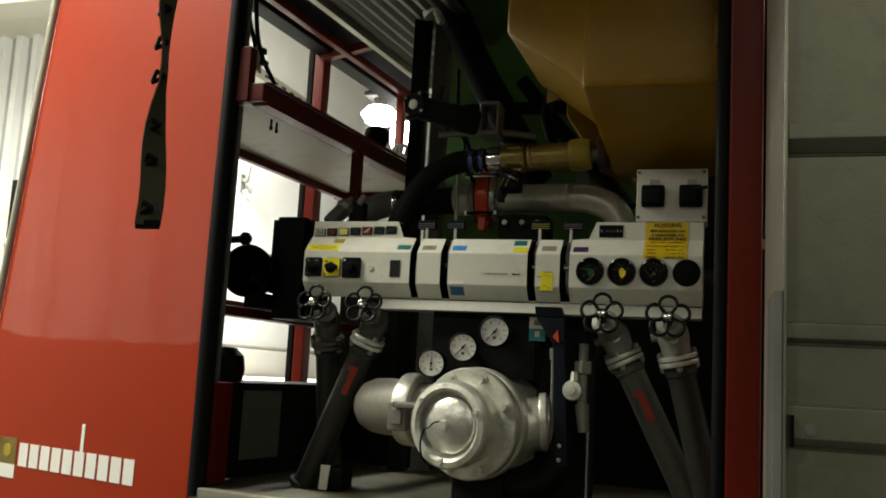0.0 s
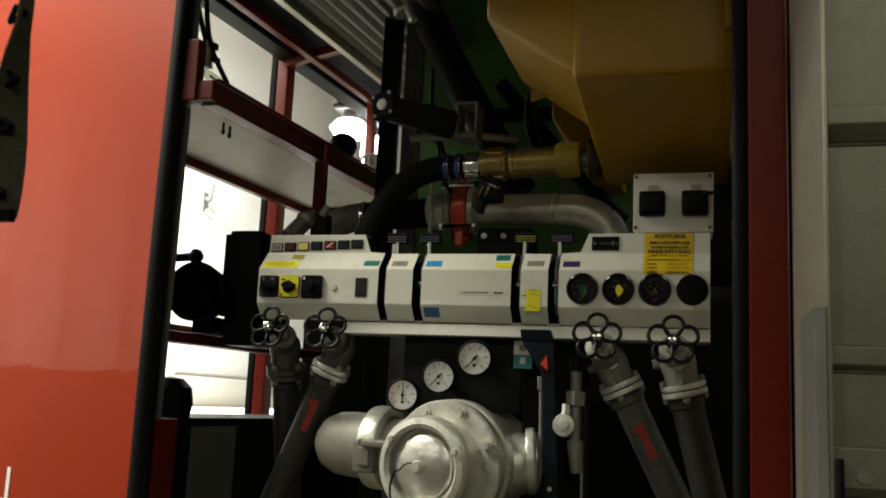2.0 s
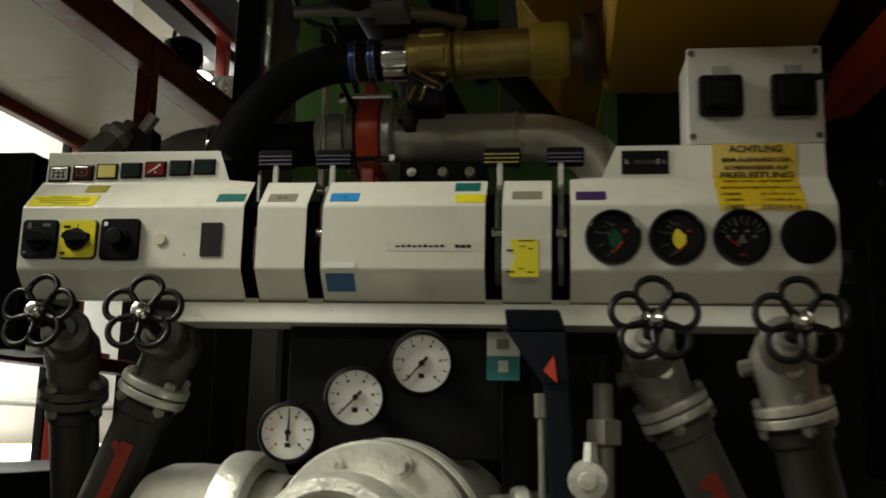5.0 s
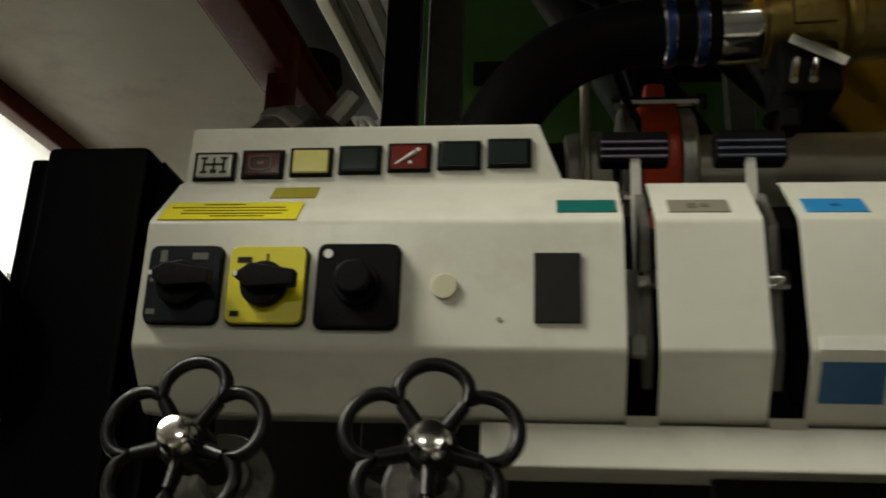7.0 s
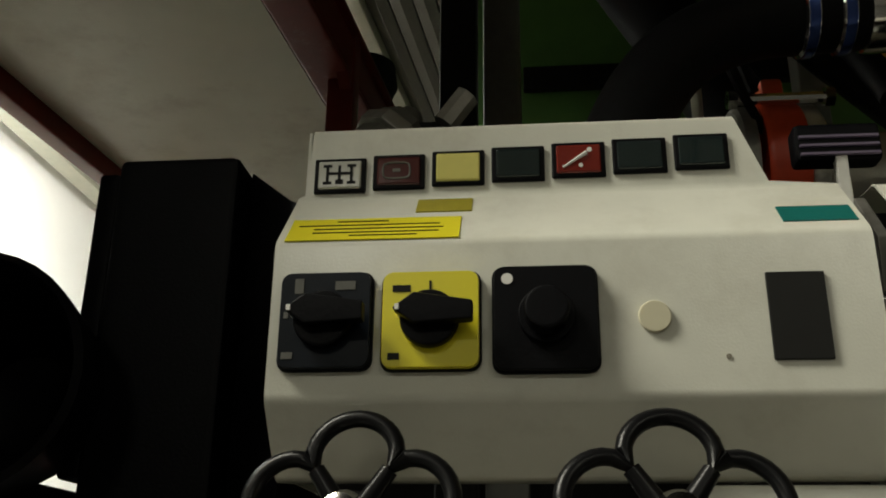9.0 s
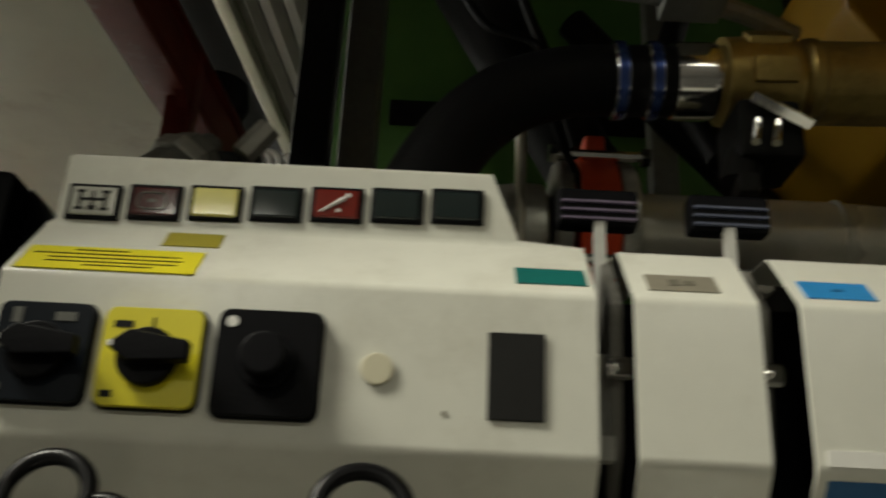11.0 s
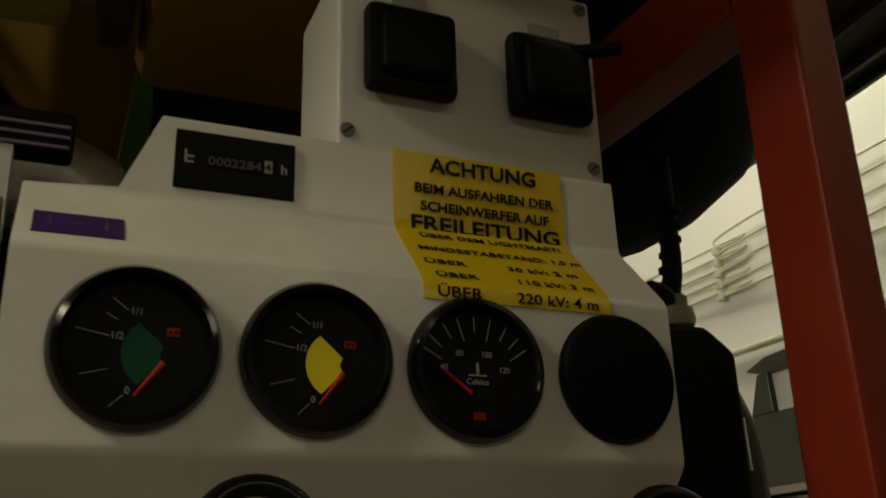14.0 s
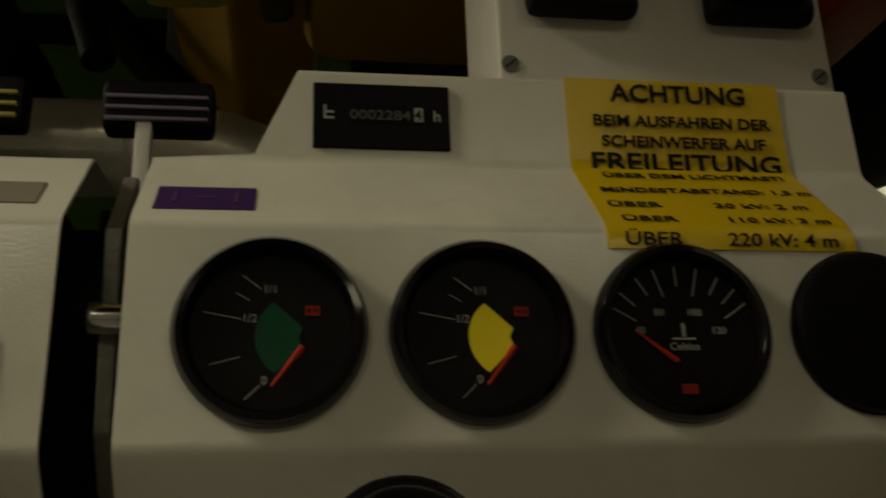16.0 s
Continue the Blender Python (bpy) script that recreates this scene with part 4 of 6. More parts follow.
def dial_gauge(x, kind, label):
    g = empty("round_gauge", label, "gauge", "panel gauges", at=(x, F, GZ))
    m = front(x, GZ)
    if kind == "blank":
        part("cover", lathe([(0.0285, 0.0), (0.0285, 0.003), (0.0274, 0.0052), (0.0245, 0.006), (0.0, 0.0061)], m, 48), BLACK, g, "matt black blanking cover")
        part("rim", lathe([(0.0285, 0.0), (0.0291, 0.0004), (0.0291, 0.0016), (0.0285, 0.002)], m, 48), BLACK_GLOSS, g)
        return
    part("bezel", lathe([(0.0255, 0.0), (0.0308, 0.0), (0.0308, 0.003), (0.029, 0.0062), (0.0268, 0.0066), (0.0258, 0.0045), (0.0252, 0.0015)], m, 48), BLACK_GLOSS, g, "glossy black bezel")
    face = part("dial", disc_on(m, 0, 0, 0.0256, 0.0004, 0.0012, 40), DIAL, g)
    Z = 0.0014
    ray = lambda a, r: (r * math.cos(radians(a)), r * math.sin(radians(a)))

    def tick(a, r0, r1, w=0.0004, material=DIAL_PRINT, c=(0, 0), name="scale_mark"):
        (xa, ya), (xb, yb) = ray(a, r0), ray(a, r1)
        d = Vector((-(yb - ya), xb - xa, 0)).normalized() * w / 2
        pts = [Vector((xa + c[0], ya + c[1], Z)) - d, Vector((xb + c[0], yb + c[1], Z)) - d, Vector((xb + c[0], yb + c[1], Z)) + d, Vector((xa + c[0], ya + c[1], Z)) + d]
        part(name, prism([m @ p for p in pts], m.to_3x3() @ Vector((0, 0, 0.0004))), material, g, smooth=False)

    def word(t, x_, y_, s, material=DIAL_PRINT):
        part("figure", writing(t, s, m @ Matrix.Translation((x_, y_, Z)), 0, 0.0003, "CENTER", 0.0), material, g, smooth=False)

    if kind == "temp":
        c = (0, -0.006)
        for a in (150, 138, 122, 108, 92, 76, 60, 46, 34):
            tick(a, 0.0185 if a in (150, 108, 76, 34) else 0.0215, 0.0285, 0.00038, DIAL_PRINT, c)
        for t, x_, y_ in (("40", -0.0150, -0.001), ("80", -0.0078, 0.0052), ("100", 0.0045, 0.0052), ("120", 0.0125, -0.001)):
            word(t, x_, y_, 0.0035)
        word("Celsius", 0.0, -0.0065, 0.0036)
        tick(90, 0.004, 0.0085, 0.0011, DIAL_PRINT, c)
        part("symbol", plate_on(m, -0.004, 0.004, -0.0030, -0.0024, Z + 0.0003), DIAL_PRINT, g)
        (xa, ya), (xb, yb) = (-0.0035, -0.0105), (-0.0165, -0.0005)
        part("needle", rod(m @ Vector((xa, ya, 0.0024)), m @ Vector((xb, yb, 0.0024)), 0.0010, 0.0005, 8), DIAL_RED, g, "orange-red needle")
        part("warning_mark", plate_on(m, -0.0025, 0.0028, -0.0212, -0.0180, Z + 0.0003), mat("dim_red_print", (0.2, 0.016, 0.008), 0.5, spec=0.1), g)
    else:
        c = (0, 0)
        fan = [(0.0090 + 0.0140 * math.cos(radians(a)), -0.002 + 0.0140 * math.sin(radians(a)), Z) for a in range(127, 243, 10)]
        part("fan_mark", prism([m @ Vector(p) for p in fan + [(0.0098, -0.0052, Z), (0.0085, -0.0022, Z), (0.0098, 0.0008, Z)]], m.to_3x3() @ Vector((0, 0, 0.0003))), DIAL_GREEN if kind == "green" else DIAL_YELLOW, g, smooth=False)
        for x0, y0, a, n in ((-0.0035, 0.0135, 143, 0.0072), (-0.007, 0.0097, 150, 0.0048), (-0.0095, 0.0036, 169, 0.0118), (-0.0092, -0.0085, 195, 0.0096), (-0.0031, -0.0176, 224, 0.0062)):
            tick(a, 0, n, 0.0003, DIAL_PRINT, (x0, y0))
        word("1/1", -0.0005, 0.0122, 0.0038), word("1/2", -0.0068, 0.0026, 0.0038), word("0", -0.0018, -0.0172, 0.0038)
        part("needle", rod(m @ Vector((0.0100, -0.0055, 0.0024)), m @ Vector((0.0005, -0.0180, 0.0024)), 0.0012, 0.0005, 8), DIAL_RED, g, "orange-red needle")
        part("pump_sign", joined(plate_on(m, 0.0105, 0.0152, 0.0048, 0.0080, Z + 0.0003)), mat("dim_red_print", (0.2, 0.016, 0.008), 0.5, spec=0.1), g)
        part("pump_dots", joined(*[disc_on(m, 0.0118 + 0.0021 * k, 0.0064, 0.0006, Z + 0.0003, Z + 0.0005, 8) for k in range(2)]), DIAL, g)
    cov = part("cover_glass", disc_on(m, 0, 0, 0.0257, 0.0036, 0.0042, 40), GLASS, g, "clear cover glass")
    cov.visible_shadow = False


dial_gauge(-0.206, "green", "black round level gauge with a green field and red needle")
dial_gauge(-0.138, "yellow", "black round level gauge with a yellow field and red needle")
dial_gauge(-0.070, "temp", "black round temperature gauge with white scale")
dial_gauge(-0.002, "blank", "round hole closed with a matt black cover")

# hour counter
hc = empty("hour_counter", "black rectangular hour counter with small white figures", "counter", at=(-0.1672, 1.886, 1.551))
m = raised(-0.1672, 1.551)
part("case", plate_on(m, -0.0265, 0.0265, -0.0138, 0.0138, 0.002, 0.0006), BLACK, hc)
part("window", plate_on(m, -0.013, 0.018, -0.0035, 0.0045, 0.0023), DIAL, hc)
part("figure", writing("0002284", 0.0058, m @ Matrix.Translation((-0.0125, -0.0018, 0.0023)), 0.0235), mat("grey_print", (0.06, 0.06, 0.05), 0.5), hc, smooth=False)
part("last_wheel", plate_on(m, 0.0125, 0.0160, -0.0024, 0.0036, 0.0025), DIAL_PRINT, hc)
part("figure", writing("4", 0.0058, m @ Matrix.Translation((0.0125, -0.0016, 0.0025))), BLACK_INK, hc, smooth=False)
part("unit", writing("h", 0.0065, m @ Matrix.Translation((0.0198, -0.0018, 0.0022))), DIAL_PRINT, hc, smooth=False)
part("emblem", joined(plate_on(m, -0.0225, -0.0215, -0.002, 0.004, 0.0023), plate_on(m, -0.0215, -0.0185, -0.002, -0.001, 0.0023), plate_on(m, -0.0215, -0.0185, 0.0005, 0.0015, 0.0023)), DIAL_PRINT, hc, smooth=False)

# warning sign bent over the fold
sign = empty("warning_sign", "yellow warning sign with black German text, bent over the fold", "sign", at=(-0.047, 1.886, 1.53))
X0, X1 = -0.093, -0.0015
ZT = 1.5718
bm = sheet([(F - 0.0007, 1.4862), (F - 0.0008, 1.4943), (1.8843, 1.5312), (1.8850, ZT)], X0, X1, 0.0005, 0.0045)
part("foil", bm, SIGN_YELLOW, sign)
mid = (X0 + X1) / 2 + 0.002
up = lambda x, z: raised(x, z) @ Matrix.Translation((0, 0, 0.0020))
dn = lambda x, s: slope(x, s) @ Matrix.Translation((0, 0, 0.0013))
for t, z, size, w in (("ACHTUNG", 1.5615, 0.0110, 0.058), ("BEIM AUSFAHREN DER", 1.5502, 0.0068, 0.075), ("SCHEINWERFER AUF", 1.5410, 0.0068, 0.069), ("FREILEITUNG", 1.5306, 0.0106, 0.079)):
    part("text_line", writing(t, size, up(mid, z), w, 0.0003, "CENTER", 0.022), BLACK_INK, sign, smooth=False)
for t, s, size, w, x, al in (("ÜBER DEM LICHTMAST!", 0.82, 0.0056, 0.074, mid, "CENTER"), ("MINDESTABSTAND: 1,5 m", 0.55, 0.0056, 0.083, mid, "CENTER"), ("ÜBER", 0.30, 0.0056, 0.02, X0 + 0.005, "LEFT"), ("30 kV: 2 m", 0.30, 0.0056, 0.036, X1 - 0.046, "LEFT"), ("ÜBER", 0.07, 0.0056, 0.02, X0 + 0.007, "LEFT"), ("110 kV: 3 m", 0.07, 0.0056, 0.038, X1 - 0.046, "LEFT")):
    part("text_line", writing(t, size, dn(x, s), w, 0.0003, al, 0.004), BLACK_INK, sign, smooth=False)

for t, w, x in (("ÜBER", 0.021, X0 + 0.006), ("220 kV: 4 m", 0.041, X1 - 0.048)):
    part("text_line", writing(t, 0.0068, front(x, 1.4876) @ Matrix.Translation((0, 0, 0.0012)), w, 0.0003, "LEFT", 0.010), BLACK_INK, sign, smooth=False)

# switch box on top of the panel's right end
sb = empty("switch_box", "off-white sheet metal switch box with two black rocker switches", "switch box", at=(-0.04, 1.92, 1.575))
part("body", block(-0.114, 0.034, 1.909, 1.985, 1.577, 1.692, 0.003), PANEL_BOX, sb)
part("lid", block(-0.116, 0.036, 1.900, 1.9085, 1.576, 1.694, 0.0025), PANEL_BOX, sb, "screwed front lid")
for x in (-0.1112, 0.029):
    for z in (1.5855, 1.687):
        part("screw", joined(disc_on(facing(x, 1.90, z), 0, 0, 0.004, 0, 0.0012, 16, 0.0004)), GREY_STEEL, sb)
        part("screw_slot", plate_on(facing(x, 1.90, z, 0, 40), -0.0032, 0.0032, -0.0004, 0.0004, 0.0015), BLACK_INK, sb)
for x in (-0.0775, 0.0035):
    rx = x - 0.002
    part("rocker_frame", block(rx - 0.025, rx + 0.025, 1.887, 1.900, 1.607, 1.657, 0.005), BLACK, sb, "black square switch frame")
    part("rocker", block(rx - 0.0195, rx + 0.0195, 1.880, 1.890, 1.613, 1.650, 0.006), BLACK, sb, "black covered rocker switch")
    part("rocker_label", block(x - 0.010, x + 0.010, 1.8985, 1.8998, 1.6575, 1.670), mat("silver_label", (0.3, 0.3, 0.27), 0.4, 0.3, 0.15, 60), sb)
part("toggle", rod((0.010, 1.885, 1.646), (0.036, 1.872, 1.647), 0.004, None, 10, 0.001), BLACK, sb)

cp = empty("cross_pipe", "dull grey pipe running on from the panel's end", "pipe", at=(0.08, 2.2, 1.46))
part("tube", rod((-0.02, 2.2, 1.486), (0.34, 2.2, 1.486), 0.024, None, 22), PIPE_SHADED, cp)
part("socket", lathe([(0.024, 0), (0.029, 0.001), (0.029, 0.022), (0.024, 0.024)], along((0.07, 2.2, 1.486), (0.2, 2.2, 1.486)), 22), PIPE_SHADED, cp)

# lever handles that stand in the slots
def slot_lever(x, xp, stripe, label):
    lv = empty("slot_lever", label, "lever", "slot levers", at=(x, 1.9, 1.42))
    part("stem", joined(block(x - 0.0032, x + 0.0032, 1.915, 1.921, 1.44, 1.562, 0.001)), mat("pale_stem_paint", (0.55, 0.54, 0.50), 0.35, 0.2, 0.1, 30), lv, "bare metal stem")
    part("pad", block(xp - 0.0225, xp + 0.0225, 1.915, 1.930, 1.5585, 1.5805, 0.003), BLACK, lv, "black ribbed grip")
    for k in range(3):
        z = 1.5608 + 0.0050 * k
        part("rib", block(xp - 0.0205, xp + 0.0205, 1.9132, 1.9155, z, z + 0.0016, 0.0004), stripe, lv)
    part("crank", prism([(x - 0.003, 1.876, 1.5), (x - 0.003, 1.9, 1.53), (x - 0.003, 1.915, 1.5), (x - 0.003, 1.9, 1.41), (x - 0.003, 1.885, 1.43)], (0.006, 0, 0), 0.001), CAST_DARK, lv)
    part("pivot_bolt", rod((x - 0.006, 1.878, 1.468), (x + 0.006, 1.878, 1.468), 0.006, None, 12, 0.001), CHROME, lv)


RIB_V = mat("violet_grey_rib", (0.14, 0.11, 0.17), 0.4)
RIB_B = mat("blue_grey_rib", (0.08, 0.09, 0.14), 0.4)
RIB_Y = mat("olive_yellow_rib", (0.34, 0.30, 0.06), 0.4)
thing("slot_plate", joined(block(-0.622, -0.607, 1.888, 1.892, 1.438, 1.478, 0.001), block(-0.618, -0.61, 1.88, 1.889, 1.425, 1.437, 0.001)), mat("grey_white_bracket", (0.62, 0.62, 0.57), 0.4, 0.0, 0.2, 40, 0, 10, 0.4, (0.05, 0.05, 0.04), dirt_scale=60), "grey-white metal bracket inside a panel slot", "bracket")
slot_lever(-0.6085, -0.609, RIB_V, "slot lever with a black violet-ribbed grip")
slot_lever(-0.5375, -0.5365, RIB_B, "slot lever with a black blue-ribbed grip")
slot_lever(-0.334, -0.332, RIB_Y, "slot lever with a black yellow-ribbed grip")
slot_lever(-0.262, -0.257, RIB_V, "slot lever with a black violet-ribbed grip")

# ---- outlet valves with handwheels ----
def handwheel(parent, hub, axis, turn=0.93):
    m = along(hub, Vector(hub) + Vector(axis))
    pts, spokes = [], []
    for k in range(5):
        a0 = 2 * math.pi * k / 5 + turn
        spokes.append((0.0265 * math.cos(a0), 0.0265 * math.sin(a0)))
        for i in range(16):
            s = i / 16
            a = a0 + 2 * math.pi / 5 * s
            r = 0.0275 + 0.0165 * math.sin(math.pi * s) ** 0.55
            pts.append(m @ Vector((r * math.cos(a), r * math.sin(a), 0.004)))
    w = part("handwheel", tube(pts + [pts[0]], 0.0037, 12, 2, True, False), WHEEL, parent, "black lobed handwheel")
    for x, y in spokes:
        part("spoke", rod(m @ Vector((0.006 * x / 0.0265, 0.006 * y / 0.0265, 0.0)), m @ Vector((x, y, 0.004)), 0.0048, 0.0037, 12), WHEEL, w)
    part("hub", lathe([(0, -0.012), (0.013, -0.012), (0.0135, 0.002), (0.011, 0.005), (0, 0.005)], m, 20), WHEEL, w)
    part("nut", lathe([(0.009, 0.004), (0.0102, 0.006), (0.0102, 0.012), (0.0075, 0.0165), (0, 0.0185)], m, 18), CHROME, w, "bright domed nut")


def flange(parent, c, d, r, bolts=4, turn=0.6, material=CAST):
    d = Vector(d).normalized()
    m = along(Vector(c) - d * 0.011, Vector(c) + d)
    for h in (0.0, 0.0125):
        part("flange", lathe([(0.01, h), (r, h), (r + 0.001, h + 0.002), (r + 0.001, h + 0.009), (r - 0.002, h + 0.0105), (0.01, h + 0.0105)], m, 6 if bolts == 3 else 28), material, parent)
    for k in range(bolts):
        a = turn + 2 * math.pi * k / bolts
        p = Vector((0.86 * r * math.cos(a), 0.86 * r * math.sin(a), 0))
        part("bolt", joined(rod(m @ (p + Vector((0, 0, -0.010))), m @ (p + Vector((0, 0, 0.034))), 0.0042, None, 8), rod(m @ (p + Vector((0, 0, -0.008))), m @ (p + Vector((0, 0, -0.001))), 0.0075, None, 6), rod(m @ (p + Vector((0, 0, 0.0235))), m @ (p + Vector((0, 0, 0.031))), 0.0075, None, 6)), CAST_DARK, parent)


def outlet_valve(hub, axis, fl, foot, label, number=None, light=CAST, paint=PIPE_GREY, shell=CAST_DARK):
    v = empty("outlet_valve", label, "valve", "outlet valves", at=(fl[0], fl[1], 0.928))
    hub, fl, foot, axis = Vector(hub), Vector(fl), Vector(foot), Vector(axis).normalized()
    handwheel(v, hub, axis)
    d = (foot - fl).normalized()
    seat = fl - d * 0.055
    neck = hub - axis * 0.055
    part("spindle", rod(hub - axis * 0.008, neck, 0.007, None, 12), DARK_STEEL, v)
    part("bonnet", joined(lathe([(0, -0.012), (0.012, -0.012), (0.015, -0.006), (0.026, -0.004), (0.0285, 0.0), (0.0285, 0.014), (0.0265, 0.018), (0.0265, 0.05), (0.0, 0.055)], along(neck, seat), 28)), shell, v, "cast valve bonnet")
    part("valve_body", lathe([(0, -0.036), (0.020, -0.030), (0.032, -0.012), (0.034, 0.006), (0.031, 0.024), (0.030, 0.05), (0, 0.05)], along(seat, fl), 28), shell, v, "cast valve body")
    side = axis.cross(d).normalized()
    part("side_plug", rod(fl - d * 0.036 + axis * 0.026, fl - d * 0.036 + axis * 0.040, 0.0095, None, 18, 0.0015), light, v)
    part("side_plug", rod(seat - side * 0.03, seat - side * 0.046, 0.009, None, 6, 0.001), shell, v)
    flange(v, fl, d, 0.041, 4, 0.5, light)
    p = part("outlet_pipe", tube([fl + d * 0.012, fl + d * 0.1, (fl + foot) / 2, foot - d * 0.08, foot], 0.030, 24), paint, v, "painted outlet pipe")
    part("collar", lathe([(0.031, 0), (0.034, 0.003), (0.034, 0.016), (0.031, 0.019)], along(fl + d * 0.016, foot), 24), paint, v)
    part("foot_ring", lathe([(0.031, 0), (0.04, 0.002), (0.04, 0.012), (0.031, 0.014)], along(foot - d * 0.014, foot), 24), paint, v)
    if number:
        c = fl + d * number
        out = (Vector((0.0, -0.2, 1.2)) - c)
        out = (out - d * out.dot(d)).normalized()
        right = out.cross(d) * -1
        up_ = -d
        m = Matrix.Translation(c + out * 0.0302) @ Matrix((right, up_, out)).transposed().to_4x4()
        part("painted_mark", joined(plate_on(m, -0.0075, 0.0075, -0.036, 0.036, 0.0012), plate_on(m @ pose(0.008, 0.026, 0, 0, 0, 38), -0.006, 0.0095, -0.004, 0.004, 0.0012)), mat("worn_red_mark", (0.33, 0.034, 0.016), 0.55, 0, 0.3, 30, 0, 10, 0.5, (0.10, 0.03, 0.02), dirt_scale=40), v, "red painted figure one")


outlet_valve((-0.721, 1.824, 1.365), (0.05, -0.95, 0.28), (-0.752, 1.94, 1.288), (-0.908, 1.975, 0.928), "outlet valve with a black handwheel and a red figure", 0.10, CAST, PIPE_SHADED, VALVE_SHADED)
outlet_valve((-0.848, 1.832, 1.366), (-0.10, -0.95, 0.25), (-0.868, 1.965, 1.284), (-0.905, 2.12, 0.93), "outlet valve with a dark pipe beside the black box", None, VALVE_SHADED, PIPE_SHADED, VALVE_SHADED)
outlet_valve((-0.17, 1.796, 1.36), (0.02, -0.96, 0.22), (-0.136, 1.931, 1.275), (0.03, 1.98, 0.93), "outlet valve with a slanting grey pipe and a red figure", 0.11)
outlet_valve((-0.033, 1.774, 1.356), (0.0, -0.96, 0.2), (-0.017, 1.882, 1.275), (0.062, 1.93, 0.93), "outlet valve with a dark grey pipe beside the red post", None, CAST, PIPE_SHADED)

# ---- the pump with its suction cover ----
pump = empty("centrifugal_pump", "cast aluminium fire pump with a round suction cover", "pump", at=(-0.43, 1.95, 0.93))
AX = Vector((-0.24, -0.97, -0.02)).normalized()
C = Vector((-0.479, 1.725, 1.112))
PM = along(C - AX * 0.16, C)
part("volute", lathe([(0, -0.16), (0.09, -0.16), (0.104, -0.13), (0.109, -0.09), (0.108, 0.002), (0.112, 0.010), (0.122, 0.012), (0.123, 0.016), (0.123, 0.034), (0.120, 0.038), (0.109, 0.040), (0.109, 0.045), (0.119, 0.046), (0.121, 0.049), (0.121, 0.066), (0.118, 0.070), (0, 0.070)], PM, 64), CAST, pump, "cast pump casing with a flange ring")
PR = AX.cross(Vector((0, 0, 1))).normalized() * -1
PU = PR.cross(AX).normalized() * -1
PU = PU if PU.z > 0 else -PU
PR = PR if PR.x > 0 else -PR
for k in range(8):
    a = radians(24 + 45 * k)
    p = C - AX * 0.090 + 0.1030 * (math.cos(a) * PR + math.sin(a) * PU)
    part("flange_bolt", joined(rod(p, p + AX * 0.004, 0.0125, None, 18, 0.0008), rod(p + AX * 0.003, p + AX * 0.012, 0.0088, None, 6, 0.001)), CAST, pump)
part("suction_neck", lathe([(0.086, 0.068), (0.082, 0.074), (0.080, 0.084), (0.080, 0.105), (0.086, 0.118)], PM, 48), CAST, pump)
cover = part("coupling_ring", lathe([(0.07, 0.116), (0.089, 0.116), (0.093, 0.124), (0.093, 0.146), (0.088, 0.154), (0.077, 0.157), (0.070, 0.150), (0.068, 0.132), (0.05, 0.130)], PM, 56), CAST, pump, "bright suction coupling ring")
part("cover_dome", lathe([(0.062, 0.130), (0.0615, 0.140), (0.058, 0.145), (0.045, 0.151), (0.024, 0.157), (0.012, 0.159), (0, 0.1595)], PM, 48), mat("polished_cast_cover", (0.66, 0.65, 0.60), 0.33, 0.85, 0.2, 24, 0.7, 70, 0.65, (0.25, 0.23, 0.19), dirt_scale=14), cover, "polished domed cover")
part("boss", lathe([(0.012, 0.157), (0.0115, 0.168), (0.009, 0.172), (0, 0.172)], PM, 20), CAST, cover)
for k in range(3):
    a = 0.4 + 2 * math.pi * k / 3
    p = Vector((0.078 * math.cos(a), 0.078 * math.sin(a), 0.15))
    part("lug", rod(PM @ p, PM @ (p + Vector((0, 0, 0.012))), 0.008, 0.006, 12, 0.001), CAST, cover)
part("chain", tube([PM @ Vector(p) for p in ((-0.004, 0.008, 0.168), (-0.020, 0.004, 0.172), (-0.034, -0.006, 0.166))] + [PM @ Vector((-0.05, -0.012, 0.16))], 0.0016, 6), BLACK, cover)
part("chain", tube([PM @ Vector(p) for p in ((-0.052, -0.012, 0.158), (-0.056, -0.04, 0.164), (-0.05, -0.07, 0.164), (-0.035, -0.09, 0.15), (-0.01, -0.1, 0.14))], 0.0022, 6), BLACK, cover)
# branch to the side with its end bell
bell = part("branch_bell", joined(lathe([(0, -0.085), (0.03, -0.08), (0.052, -0.062), (0.064, -0.035), (0.067, 0.0), (0.066, 0.05), (0.06, 0.12)], along((-0.688, 1.945, 1.135), (-0.55, 1.925, 1.13)), 40)), mat("dull_silver_lacquer", (0.34, 0.335, 0.285), 0.55, 0.4, 0.15, 14, 0.2, 140, 0.5, (0.08, 0.075, 0.06), dirt_scale=9), pump, "smooth dull silver branch bell")
part("branch_ring", lathe([(0.066, 0.046), (0.083, 0.048), (0.085, 0.056), (0.085, 0.080), (0.082, 0.086), (0.066, 0.088)], along((-0.688, 1.945, 1.135), (-0.55, 1.925, 1.13)), 40), CAST, pump)
part("clamp", joined(block(-0.655, -0.61, 1.845, 1.885, 1.085, 1.15, 0.006), block(-0.622, -0.55, 1.80, 1.85, 1.138, 1.152, 0.004), block(-0.64, -0.615, 1.83, 1.85, 1.10, 1.135, 0.003)), CAST_DARK, pump, "steel clamp lug")
part("clamp_bolt", rod((-0.628, 1.825, 1.145), (-0.628, 1.85, 1.145), 0.008, None, 6), CHROME, pump)
